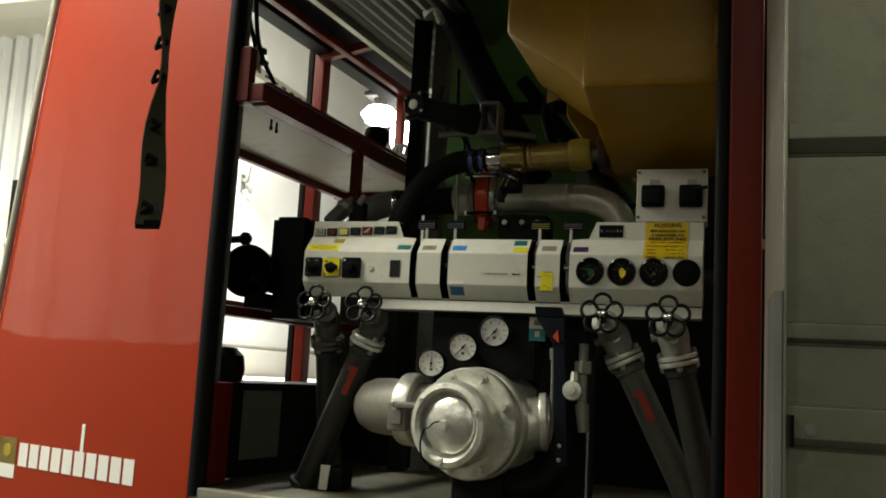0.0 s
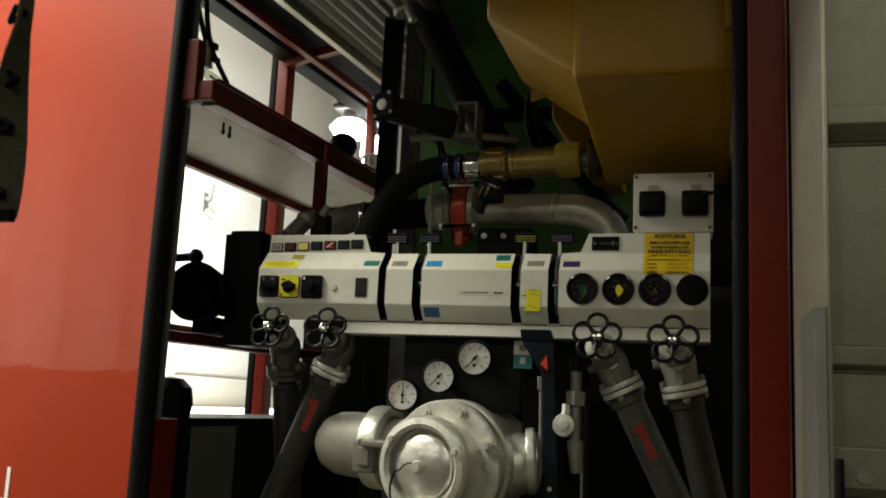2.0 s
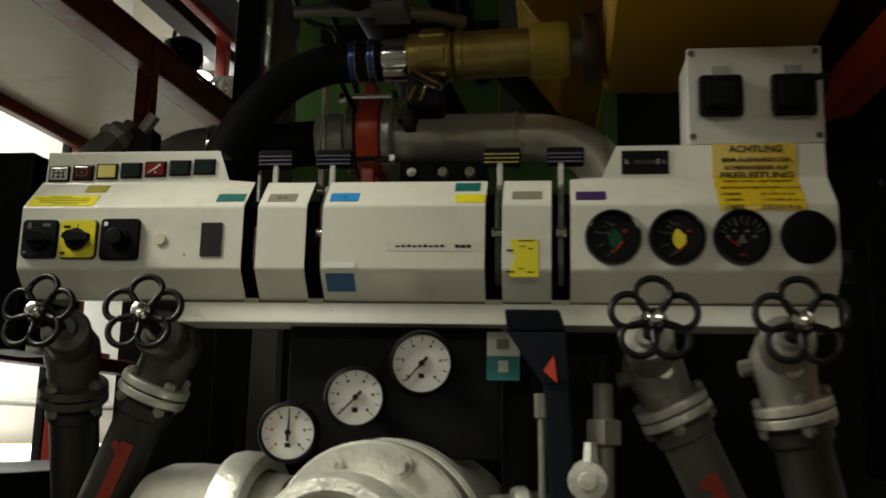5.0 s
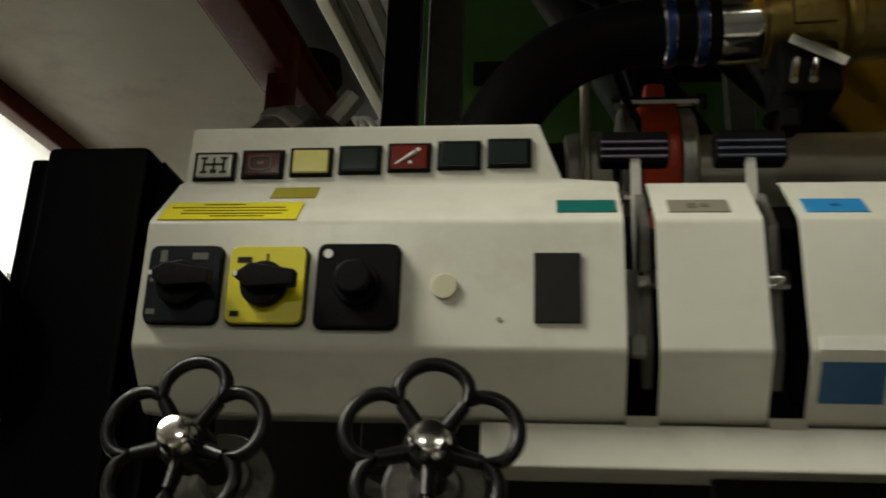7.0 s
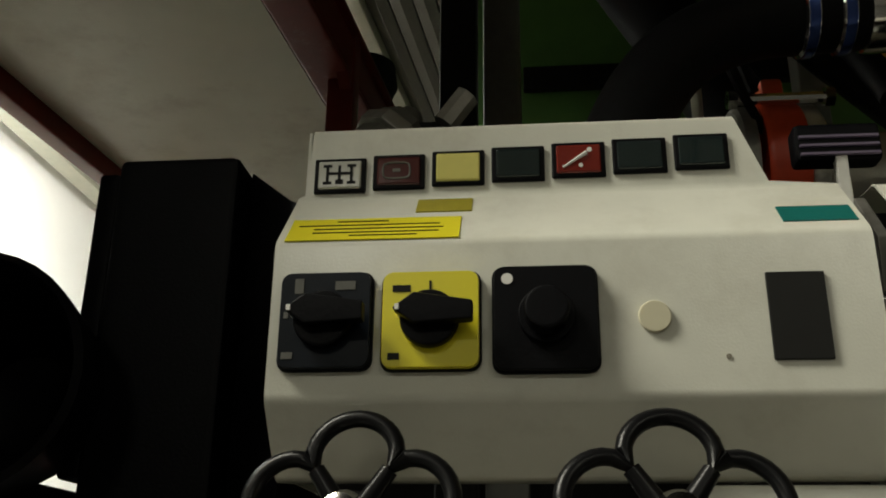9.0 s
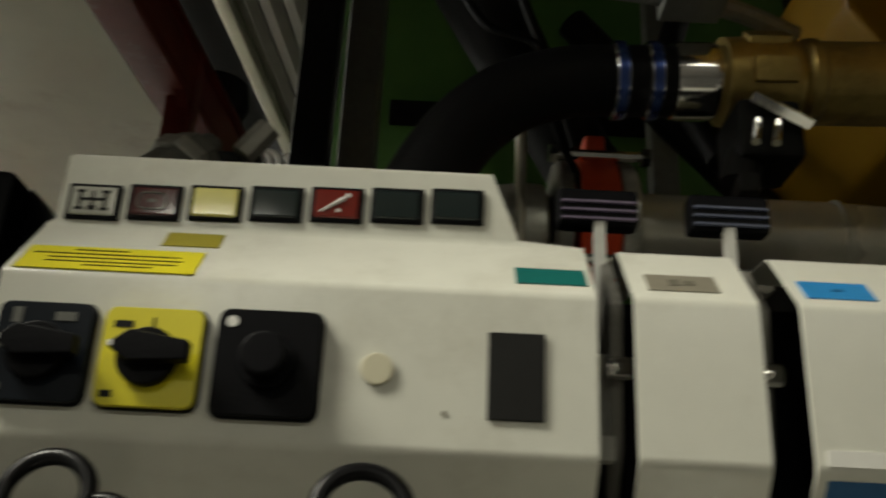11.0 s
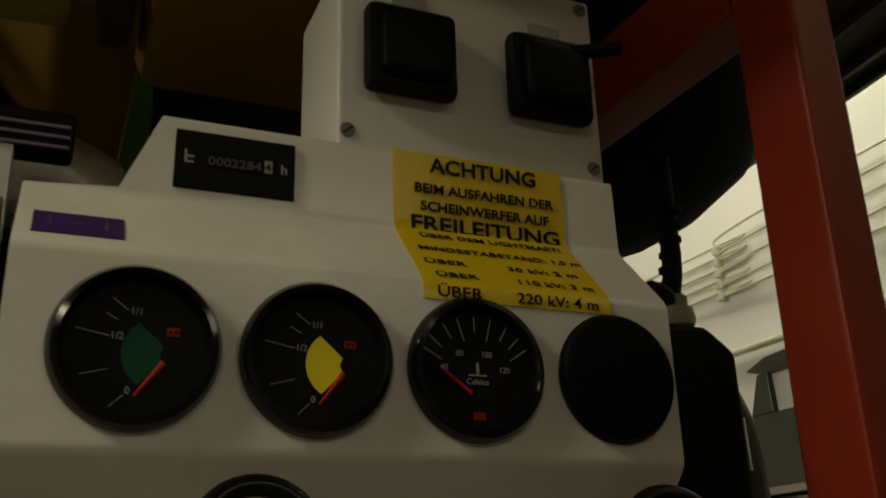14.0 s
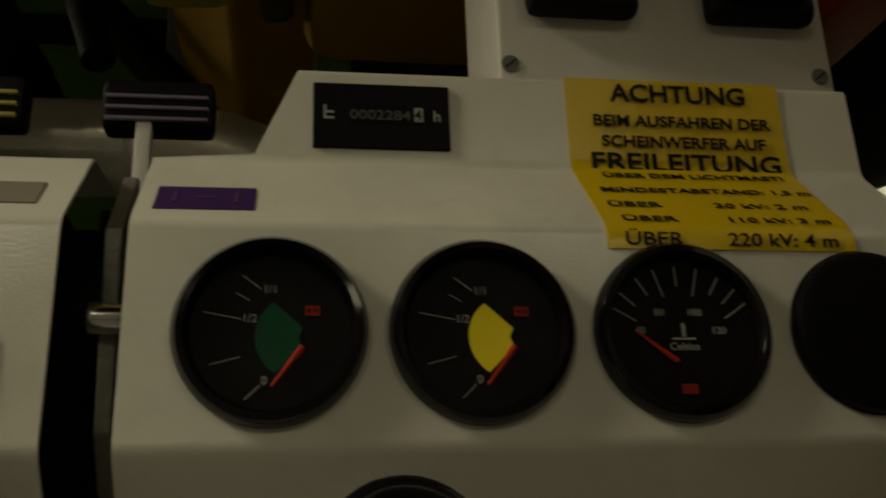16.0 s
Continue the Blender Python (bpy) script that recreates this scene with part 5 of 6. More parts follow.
part("delivery_neck", joined(rod((-0.40, 1.90, 1.10), (-0.27, 1.93, 1.135), 0.07, 0.05, 28), lathe([(0.02, 0), (0.062, 0), (0.064, 0.004), (0.064, 0.014), (0.06, 0.018), (0.02, 0.018)], along((-0.31, 1.89, 1.125), (-0.25, 1.9, 1.13)), 28)), CAST, pump)
part("support_leg", block(-0.50, -0.38, 1.86, 1.98, 0.927, 1.0, 0.008), DARK_STEEL, pump)
thing("intake_hose", tube([(-0.40, 1.90, 1.0), (-0.33, 1.87, 0.985), (-0.275, 1.87, 1.02), (-0.255, 1.88, 1.10)], 0.026, 16), RUBBER, "black rubber hose curving under the pump", "hose")

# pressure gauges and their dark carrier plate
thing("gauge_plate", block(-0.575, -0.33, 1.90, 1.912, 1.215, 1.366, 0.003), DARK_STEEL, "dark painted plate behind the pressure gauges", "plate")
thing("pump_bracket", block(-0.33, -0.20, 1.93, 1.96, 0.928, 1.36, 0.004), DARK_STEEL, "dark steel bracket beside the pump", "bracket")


def pressure_gauge(c, r, needle, tint):
    g = empty("pressure_gauge", "white-faced round pressure gauge in a black case", "gauge", "pressure gauges", at=c)
    m = facing(*c) @ pose(0, 0, 0, 0, 6, 0)
    part("case", lathe([(0, -0.028), (r - 0.003, -0.028), (r + 0.001, -0.02), (r + 0.002, 0.0), (r, 0.006), (r - 0.002, 0.007), (r - 0.0032, 0.004)], m, 40), BLACK, g, "black case")
    part("dial", disc_on(m, 0, 0, r - 0.0024, 0.001, 0.002, 36), DIAL_WHITE, g, "white dial")
    for k in range(11):
        a = radians(225 - 27 * k)
        r0, r1 = (r - 0.010, r - 0.0055)
        part("scale_mark", prism([m @ Vector((q * math.cos(a) + s * 0.0005 * math.sin(a), q * math.sin(a) - s * 0.0005 * math.cos(a), 0.002)) for q, s in ((r0, -1), (r1, -1), (r1, 1), (r0, 1))], m.to_3x3() @ Vector((0, 0, 0.0003))), RED_PRINT if tint and k < 4 else BLACK_INK, g, smooth=False)
        if k % 2 == 0:
            part("figure", plate_on(m, (r - 0.0135) * math.cos(a) - 0.0013, (r - 0.0135) * math.cos(a) + 0.0013, (r - 0.0135) * math.sin(a) - 0.0014, (r - 0.0135) * math.sin(a) + 0.0014, 0.0023), RED_PRINT if tint and k < 4 else BLACK_INK, g)
    a = radians(needle)
    part("needle", rod(m @ Vector((-0.009 * math.cos(a), -0.009 * math.sin(a), 0.0036)), m @ Vector(((r - 0.008) * math.cos(a), (r - 0.008) * math.sin(a), 0.0036)), 0.0016, 0.0005, 8), BLACK_INK, g)
    part("pivot", disc_on(m, 0, 0, 0.0032, 0.002, 0.005, 14), BLACK_INK, g)
    part("emblem", plate_on(m, -0.003, 0.003, -0.016, -0.011, 0.0023), BLACK_INK, g)
    part("stem", rod((c[0], c[1] + 0.028, c[2]), (c[0], c[1] + 0.055, c[2]), 0.009, None, 12), BRASS, g)


pressure_gauge((-0.556, 1.848, 1.2405), 0.0315, 88, True)
pressure_gauge((-0.483, 1.846, 1.2795), 0.0325, 228, False)
pressure_gauge((-0.4115, 1.844, 1.317), 0.034, 230, False)
wl3 = empty("gauge_label", "small white and teal label on the dark plate", "label", at=(-0.326, 1.897, 1.33))
part("upper_half", block(-0.345, -0.308, 1.896, 1.899, 1.330, 1.357), WHITE, wl3)
part("lower_half", block(-0.345, -0.308, 1.896, 1.899, 1.303, 1.3295), mat("teal_label", (0.03, 0.25, 0.25), 0.4), wl3)
part("print", block(-0.332, -0.321, 1.8952, 1.896, 1.312, 1.325), WHITE, wl3)
part("print", block(-0.334, -0.320, 1.8952, 1.896, 1.338, 1.349), TAUPE, wl3)

# dark blue actuating lever in front of the pump
lev = empty("pump_lever", "dark blue steel lever with a red triangle", "lever", at=(-0.27, 1.85, 1.03))
part("grip_top", prism([(-0.323, 1.838, 1.376), (-0.264, 1.838, 1.376), (-0.257, 1.842, 1.353), (-0.320, 1.842, 1.353)], (0, 0.022, 0), 0.003), NAVY, lev)
part("grip", prism([(-0.320, 1.8425, 1.3525), (-0.257, 1.8425, 1.3525), (-0.254, 1.8425, 1.300), (-0.281, 1.8425, 1.296)], (0, 0.02, 0), 0.002), NAVY, lev)
part("bar", prism([(-0.281, 1.846, 1.302), (-0.254, 1.846, 1.302), (-0.240, 1.846, 1.035), (-0.266, 1.846, 1.035)], (0, 0.016, 0), 0.003), NAVY, lev)
part("triangle", prism([(-0.281, 1.8412, 1.311), (-0.270, 1.8412, 1.327), (-0.2665, 1.8412, 1.298)], (0, 0.001, 0)), RED_PRINT, lev)
part("link_rod", rod((-0.279, 1.868, 1.05), (-0.283, 1.868, 1.285), 0.0045, None, 10), CAST_DARK, lev, "bare steel link rod")
part("rod_joint", rod((-0.2828, 1.868, 1.262), (-0.2832, 1.868, 1.288), 0.008, None, 6, 0.001), CAST_DARK, lev)
for z in (1.08, 1.05):
    part("bolt", rod((-0.257, 1.838, z), (-0.257, 1.85, z), 0.005, None, 6), CHROME, lev)
# priming tap
tap = empty("priming_tap", "small metal tap with a round cross handle on a thin rod", "tap", at=(-0.216, 1.87, 1.03))
part("body", joined(rod((-0.217, 1.875, 1.15), (-0.217, 1.875, 1.31), 0.0105, None, 16, 0.002), rod((-0.217, 1.875, 1.235), (-0.217, 1.875, 1.262), 0.02, None, 6, 0.002), rod((-0.212, 1.875, 1.11), (-0.217, 1.875, 1.17), 0.012, 0.016, 18)), CAST_DARK, tap)
part("cap", lathe([(0, 0.03), (0.012, 0.027), (0.014, 0.0), (0, 0)], pose(-0.217, 1.875, 1.30), 18), BLACK, tap)
part("dial", lathe([(0, -0.012), (0.021, -0.012), (0.0225, 0.0), (0.020, 0.006), (0.010, 0.007), (0.009, 0.012), (0, 0.013)], facing(-0.235, 1.85, 1.198), 28), CAST, tap, "round silver handle")
part("lug", rod((-0.232, 1.852, 1.218), (-0.232, 1.852, 1.238), 0.009, 0.007, 6), CAST, tap)
part("drain_rod", rod((-0.203, 1.88, 0.93), (-0.203, 1.88, 1.12), 0.0035, None, 10), CHROME, tap)

# ---- black box and horn at the panel's end ----
jb = empty("junction_box", "black plastic junction box beside the panel", "box", at=(-0.98, 1.98, 1.30))
part("body", block(-1.03, -0.952, 1.962, 2.10, 1.335, 1.597, 0.005), BLACK, jb)
part("shoulder", prism([(-0.951, 1.985, 1.335), (-0.896, 1.895, 1.335), (-0.896, 1.895, 1.535), (-0.91, 1.93, 1.552), (-0.951, 1.985, 1.596)], (0.002, 0.11, 0), 0.002), BLACK, jb)
part("flap", block(-1.045, -1.031, 1.968, 2.09, 1.40, 1.59, 0.003), BLACK, jb)
horn = empty("black_horn", "round black horn mouth beside the junction box", "horn", at=(-1.09, 1.93, 1.36))
HM = along((-1.09, 2.06, 1.449), (-1.075, 1.90, 1.449))
part("mouth", lathe([(0.02, 0.02), (0.045, 0.05), (0.06, 0.10), (0.066, 0.145), (0.067, 0.155), (0.063, 0.158), (0.058, 0.145), (0.05, 0.10), (0.03, 0.06), (0, 0.05)], HM, 36), BLACK, horn)
part("throat", rod((-1.09, 2.2, 1.449), (-1.09, 2.06, 1.449), 0.035, None, 20), BLACK, horn)
part("foot", block(-1.12, -1.06, 1.98, 2.06, 1.362, 1.40, 0.004), BLACK, horn)
bl = empty("ball_lever", "black steel lever with a ball end", "lever", at=(-1.3, 2.1, 1.55))
part("rod", rod((-1.42, 2.1, 1.545), (-1.212, 2.114, 1.561), 0.008, 0.011, 12), BLACK, bl)
part("ball", lathe([(0, -0.02), (0.011, -0.016), (0.0185, -0.004), (0.0185, 0.005), (0.011, 0.017), (0, 0.02)], pose(-1.205, 2.114, 1.561), 20), BLACK, bl)
thing("black_sack", lathe([(0, 0), (0.05, 0.0), (0.055, 0.03), (0.05, 0.065), (0.03, 0.085), (0, 0.09)], pose(-1.15, 1.96, 1.171), 20), RUBBER, "small black rubber cap on the side box", "cap")
thing("paper_notice", prism([(*T(-1.07, 1.98), 0.975), (*T(-1.07, 2.16), 0.975), (*T(-1.07, 2.16), 1.15), (*T(-1.07, 1.98), 1.15)], (0.002, 0, 0)), PAPER, "faded grey paper notice on the black side box", "notice")
ff = empty("floor_foot", "small black metal foot with a bare face on the floor plate", "bracket", at=(-0.815, 1.96, 0.928))
part("body", block(-0.846, -0.788, 1.93, 2.0, 0.928, 0.985, 0.012), BLACK, ff)
part("face_plate", prism([(-0.848, 1.926, 0.930), (-0.826, 1.926, 0.930), (-0.820, 1.926, 0.988), (-0.845, 1.926, 0.988)], (0, 0.004, 0), 0.001), CAST, ff, "bare metal face")
# hydraulic fittings on top of the panel's end
ft = empty("hose_fitting", "grey hose fitting lying behind the panel", "fitting", at=(-0.87, 2.02, 1.575))
part("elbow", joined(rod((-0.905, 1.965, 1.590), (-0.868, 2.0, 1.648), 0.020, 0.020, 8, 0.002), rod((-0.870, 1.998, 1.644), (-0.862, 2.006, 1.662), 0.011, 0.009, 14, 0.002)), PIPE_GREY, ft)
part("collar", rod((-0.880, 1.988, 1.630), (-0.874, 1.994, 1.640), 0.0235, None, 8, 0.002), CAST_DARK, ft)
part("clamp", block(-0.866, -0.826, 1.995, 2.03, 1.602, 1.652, 0.004), DARK_STEEL, ft)
part("clamp_leg", rod((-0.856, 2.01, 1.604), (-0.872, 2.01, 1.556), 0.007, None, 10), DARK_STEEL, ft)
part("clamp_leg", rod((-0.834, 2.01, 1.604), (-0.815, 2.01, 1.556), 0.007, None, 10), DARK_STEEL, ft)
part("nut", rod((-0.838, 1.992, 1.646), (-0.822, 1.992, 1.668), 0.009, None, 8, 0.001), CAST_DARK, ft)
part("base", block(-0.89, -0.80, 1.955, 2.03, 1.54, 1.557, 0.003), DARK_STEEL, ft)
ft.location += Vector((0.008, 0.022, -0.006))

# ---- pipework behind the panel ----
mainpipe = empty("delivery_pipe", "silver painted delivery pipe with an elbow behind the panel", "pipe", at=(-0.35, 2.25, 1.69))
part("pipe", tube([(-0.52, 2.25, 1.70), (-0.44, 2.25, 1.70), (-0.33, 2.25, 1.70), (-0.27, 2.25, 1.695), (-0.215, 2.25, 1.67), (-0.185, 2.25, 1.62), (-0.17, 2.25, 1.55), (-0.165, 2.25, 1.4)], 0.0375, 28), SILVER, mainpipe)
part("weld", tube([(-0.33 + 0.0005 * 0, 2.25 + 0.0378 * math.cos(a), 1.70 + 0.0378 * math.sin(a)) for a in [2 * math.pi * k / 24 for k in range(25)]], 0.0025, 6, 1, True, False), SILVER, mainpipe)
part("pipe_flange", lathe([(0.03, 0), (0.062, 0), (0.064, 0.003), (0.064, 0.013), (0.06, 0.016), (0.03, 0.016)], along((-0.535, 2.25, 1.70), (-0.4, 2.25, 1.70)), 32), CAST, mainpipe)
sp = empty("pipe_saddle", "dark pipe saddle with bright bolt heads behind the panel", "bracket", at=(-0.44, 2.2, 1.56))
part("saddle", block(-0.50, -0.37, 2.17, 2.26, 1.56, 1.64, 0.006), DARK_STEEL, sp)
for x in (-0.478, -0.432, -0.392):
    part("bolt_head", rod((x, 2.15, 1.617), (x, 2.17, 1.617), 0.008, None, 6, 0.001), CHROME if x < -0.47 else CAST_DARK, sp)
thing("thin_pipe", rod((-0.625, 2.2, 1.60), (-0.625, 2.2, 1.80), 0.005, None, 12), ALU, "thin bare metal pipe standing beside the red valve", "pipe")
rv = empty("butterfly_valve", "orange-red wafer valve between two flanges", "valve", at=(-0.57, 2.25, 1.70))
part("wafer", lathe([(0.03, 0), (0.066, 0), (0.069, 0.005), (0.069, 0.03), (0.066, 0.035), (0.03, 0.035)], along((-0.572, 2.25, 1.70), (-0.4, 2.25, 1.70)), 32), RED_VALVE, rv)
part("neck", joined(block(-0.568, -0.542, 2.23, 2.27, 1.62, 1.66, 0.004), block(-0.566, -0.546, 2.21, 2.235, 1.605, 1.78, 0.004)), RED_VALVE, rv)
for z in (1.65, 1.75):
    part("bolt", joined(rod((-0.60, 2.195, z), (-0.51, 2.195, z), 0.005, None, 8), rod((-0.60, 2.195, z), (-0.592, 2.195, z), 0.009, None, 6), rod((-0.518, 2.195, z), (-0.51, 2.195, z), 0.009, None, 6)), CHROME, rv)
part("left_flange", lathe([(0.03, 0), (0.06, 0), (0.064, 0.003), (0.064, 0.014), (0.03, 0.016)], along((-0.592, 2.25, 1.70), (-0.4, 2.25, 1.70)), 32), CAST_DARK, rv)
sl = empty("hose_stub", "black rubber sleeve with a metal clamp on a pipe", "hose", at=(-0.75, 2.25, 1.69))
part("sleeve", tube([(-0.80, 2.24, 1.685), (-0.72, 2.25, 1.69), (-0.64, 2.25, 1.695)], 0.036, 24), RUBBER, sl)
part("coupling", lathe([(0.036, 0), (0.043, 0.003), (0.045, 0.03), (0.043, 0.045), (0.034, 0.05)], along((-0.645, 2.25, 1.695), (-0.55, 2.25, 1.70)), 24), CAST, sl)
part("grey_bend", tube([(-0.80, 2.24, 1.685), (-0.86, 2.25, 1.68), (-0.92, 2.28, 1.66), (-0.98, 2.32, 1.60)], 0.036, 20), PIPE_GREY, sl)
part("band", lathe([(0.037, 0), (0.039, 0.002), (0.039, 0.012), (0.037, 0.014)], along((-0.82, 2.243, 1.684), (-0.75, 2.25, 1.688)), 24), CHROME, sl)

# foam line: brass valve, hose and bands
foam = empty("foam_valve", "dull brass foam valve plugged into the yellow tank", "valve", at=(-0.4, 2.1, 1.77))
FA, FB = Vector((-0.56, 2.1, 1.768)), Vector((-0.22, 2.1, 1.782))
FM = along(FA, FB)
part("ferrule", lathe([(0.028, 0.045), (0.031, 0.046), (0.032, 0.05), (0.032, 0.075), (0.030, 0.082), (0.027, 0.084)], FM, 28), CHROME, foam, "bright steel ferrule")
part("union_nut", lathe([(0.028, 0.083), (0.036, 0.085), (0.0365, 0.10), (0.0345, 0.12), (0.0365, 0.138), (0.034, 0.145), (0.028, 0.146)], FM, 30), BRASS, foam, "brass union nut")
for k in range(6):
    part("nut_lug", block(0.033, 0.0405, -0.0105, 0.0105, 0.102, 0.137, 0.002, FM @ pose(0, 0, 0, 0, 0, 60 * k + 15)), BRASS, foam)
part("barrel", lathe([(0.028, 0.145), (0.034, 0.150), (0.034, 0.255), (0.03, 0.26)], FM, 32), BRASS, foam, "brass barrel")
part("barrel_ring", lathe([(0.034, 0.150), (0.0362, 0.152), (0.0362, 0.160), (0.034, 0.162)], FM, 32), BRASS, foam)
part("solenoid", joined(block(-0.475, -0.425, 2.06, 2.12, 1.685, 1.735, 0.006), rod((-0.455, 2.09, 1.72), (-0.475, 2.075, 1.665), 0.014, None, 14)), DARK_STEEL, foam, "black solenoid body")
for x in (-0.462, -0.447):
    part("pin", rod((x, 2.056, 1.712), (x - 0.007, 2.046, 1.688), 0.0035, None, 10), CHROME, foam)
part("tank_nut", joined(lathe([(0.03, 0.255), (0.038, 0.257), (0.040, 0.265), (0.040, 0.302), (0.037, 0.31), (0.03, 0.312)], FM, 10)), YELLOW_PART, foam, "yellow lacquered tank nut")
part("tank_spigot", lathe([(0.018, 0.306), (0.021, 0.307), (0.021, 0.330), (0.018, 0.331)], FM, 24), CAST_DARK, foam)
part("flange_disc", lathe([(0.015, 0.328), (0.046, 0.330), (0.048, 0.334), (0.048, 0.346), (0.044, 0.352), (0.015, 0.353)], FM, 32), mat("rust_brown_flange", (0.05, 0.03, 0.016), 0.5, 0.4, 0.3, 25, 0.3, 120), foam)
part("drain_lever", rod((-0.466, 2.052, 1.731), (-0.424, 2.052, 1.708), 0.0055, None, 4), CHROME, foam)
part("spindle_bracket", joined(rod((-0.45, 2.085, 1.74), (-0.46, 2.075, 1.69), 0.010, 0.007, 10), block(-0.478, -0.462, 2.06, 2.085, 1.655, 1.672, 0.003, None)), DARK_STEEL, foam)
fh = empty("foam_hose", "black rubber foam hose with two bright clamps", "hose", at=(-0.66, 2.08, 1.57))
part("hose", tube([(-0.735, 2.02, 1.53), (-0.72, 2.03, 1.60), (-0.69, 2.06, 1.68), (-0.65, 2.085, 1.735), (-0.60, 2.10, 1.764), (-0.555, 2.1, 1.768), (-0.51, 2.1, 1.770)], 0.029, 24), RUBBER, fh)
BLUE_BAND = mat("blue_steel_band", (0.05, 0.09, 0.30), 0.25, 0.7, 0.15, 30)
for s in (-0.003, 0.024):
    part("clamp_band", lathe([(0.0292, s), (0.0315, s + 0.0015), (0.0315, s + 0.0105), (0.0292, s + 0.012)], FM, 28), CHROME, fh)
    part("clamp_sleeve", lathe([(0.0317, s + 0.002), (0.0322, s + 0.003), (0.0322, s + 0.009), (0.0317, s + 0.010)], FM, 28), BLUE_BAND, fh)
thing("cable_loop", tube([(-0.70, 2.25, 2.02), (-0.69, 2.2, 1.94), (-0.66, 2.19, 1.88), (-0.61, 2.18, 1.85), (-0.60, 2.18, 1.78), (-0.57, 2.2, 1.72)], 0.004, 8), RUBBER, "thin black cable looping behind the hose", "cable")
thing("cable_run", tube([(-0.64, 2.2, 2.05), (-0.63, 2.19, 1.93), (-0.60, 2.19, 1.84), (-0.575, 2.2, 1.76)], 0.005, 8), RUBBER, "thin black cable hanging by the valve", "cable")

# electric actuator over the pipework
mo = empty("valve_actuator", "black electric valve actuator with a square end plate", "actuator", at=(-0.6, 2.02, 1.86))
MA = along((-0.685, 1.985, 1.885), (-0.52, 2.05, 1.85))
ME = facing(-0.682, 1.972, 1.886) @ pose(0, 0, 0, 0, -18, 8)
part("end_plate", block(-0.030, 0.030, -0.030, 0.030, -0.03, 0.0, 0.004, ME), BLACK, mo)
part("housing", lathe([(0.029, 0.018), (0.03, 0.022), (0.03, 0.09), (0.033, 0.095), (0.033, 0.16), (0.028, 0.17), (0, 0.17)], MA, 28), DARK_STEEL, mo)
part("button", lathe([(0, 0), (0.0125, 0), (0.0125, 0.003), (0.010, 0.0045), (0, 0.005)], ME, 20), WHITE, mo, "round white cap")
for x in (-0.025, 0.025):
    for y in (-0.025, 0.025):
        part("screw", rod(ME @ Vector((x * 0.9, y * 0.9, -0.001)), ME @ Vector((x * 0.9, y * 0.9, 0.003)), 0.004, None, 8), CAST_DARK, mo)
part("bracket", joined(block(-0.525, -0.475, 2.03, 2.09, 1.82, 1.83, 0.002), block(-0.525, -0.519, 2.03, 2.09, 1.82, 1.905, 0.002), block(-0.481, -0.475, 2.03, 2.09, 1.82, 1.905, 0.002), block(-0.525, -0.475, 2.03, 2.09, 1.897, 1.905, 0.002)), GREY_STEEL, mo)
part("arm", tube([(-0.64, 2.06, 1.83), (-0.56, 2.07, 1.835), (-0.47, 2.09, 1.838), (-0.40, 2.12, 1.835)], 0.009, 10), CAST_DARK, mo)
st = empty("suction_tube", "thick black tube slanting down behind the pipework", "tube", at=(-0.63, 2.5, 2.1))
part("tube", tube([(-0.80, 2.5, 2.42), (-0.74, 2.5, 2.30), (-0.66, 2.5, 2.14), (-0.54, 2.5, 1.93), (-0.47, 2.5, 1.80)], 0.048, 24), RUBBER, st)
for p in ((-0.745, 2.5, 2.31), (-0.52, 2.5, 1.893)):
    part("clamp_band", lathe([(0.047, 0), (0.050, 0.001), (0.050, 0.013), (0.047, 0.014)], along(p, (p[0] + 0.05, 2.5, p[2] - 0.09)), 24), DARK_STEEL, st)
thing("tube_head", joined(rod((-0.83, 2.44, 2.42), (-0.79, 2.46, 2.33), 0.04, 0.055, 20), rod((-0.81, 2.42, 2.36), (-0.77, 2.42, 2.28), 0.012, None, 8)), CAST, "cast metal head of a slanting tube", "fitting")
thing("slant_strut", tube([(-0.53, 2.5, 2.11), (-0.36, 2.48, 1.90), (-0.19, 2.45, 1.71)], 0.022, 12), DARK_STEEL, "dark slanting steel strut under the tank", "strut")
thing("long_strut", tube([(-0.40, 2.42, 2.10), (-0.43, 2.40, 1.98), (-0.39, 2.36, 1.84)], 0.016, 12), RUBBER, "short black hose beside the tank", "hose")

# ---- the foam tank ----
tank = empty("foam_tank", "large ochre yellow plastic foam tank with a stepped underside", "tank", at=(-0.05, 2.1, 1.75))
part("front_body", prism([(-0.20, 1.60, 1.790), (-0.20, 1.78, 1.768), (-0.20, 2.08, 1.735), (-0.20, 2.17, 1.732), (-0.20, 2.17, 2.53), (-0.20, 1.60, 2.53)], (0.272, 0, 0), 0.018), TANK, tank)
part("side_body", prism([(-0.378, 1.69, 1.949), (-0.188, 1.6085, 1.795), (-0.188, 1.6085, 2.53), (-0.378, 1.69, 2.53)], (0, 0.36, 0), 0.010), TANK, tank)
part("lower_body", prism([(-0.33, 2.16, 1.90), (-0.26, 2.16, 1.80), (-0.19, 2.16, 1.80), (-0.19, 2.16, 2.0), (-0.33, 2.16, 2.0)], (0, 0.4, 0), 0.01), TANK, tank)
part("lug", prism([(-0.345, 1.985, 1.915), (-0.31, 1.985, 1.893), (-0.345, 1.985, 1.880)], (0, 0.006, 0)), BRASS, tank)
part("end_rib", block(0.055, 0.075, 1.585, 1.62, 1.86, 1.925, 0.004), TANK, tank)
thing("tank_strap", block(0.066, 0.084, 1.57, 1.6, 1.92, 2.3, 0.003), RED_SHADED, "dark red bracket holding the tank", "bracket")

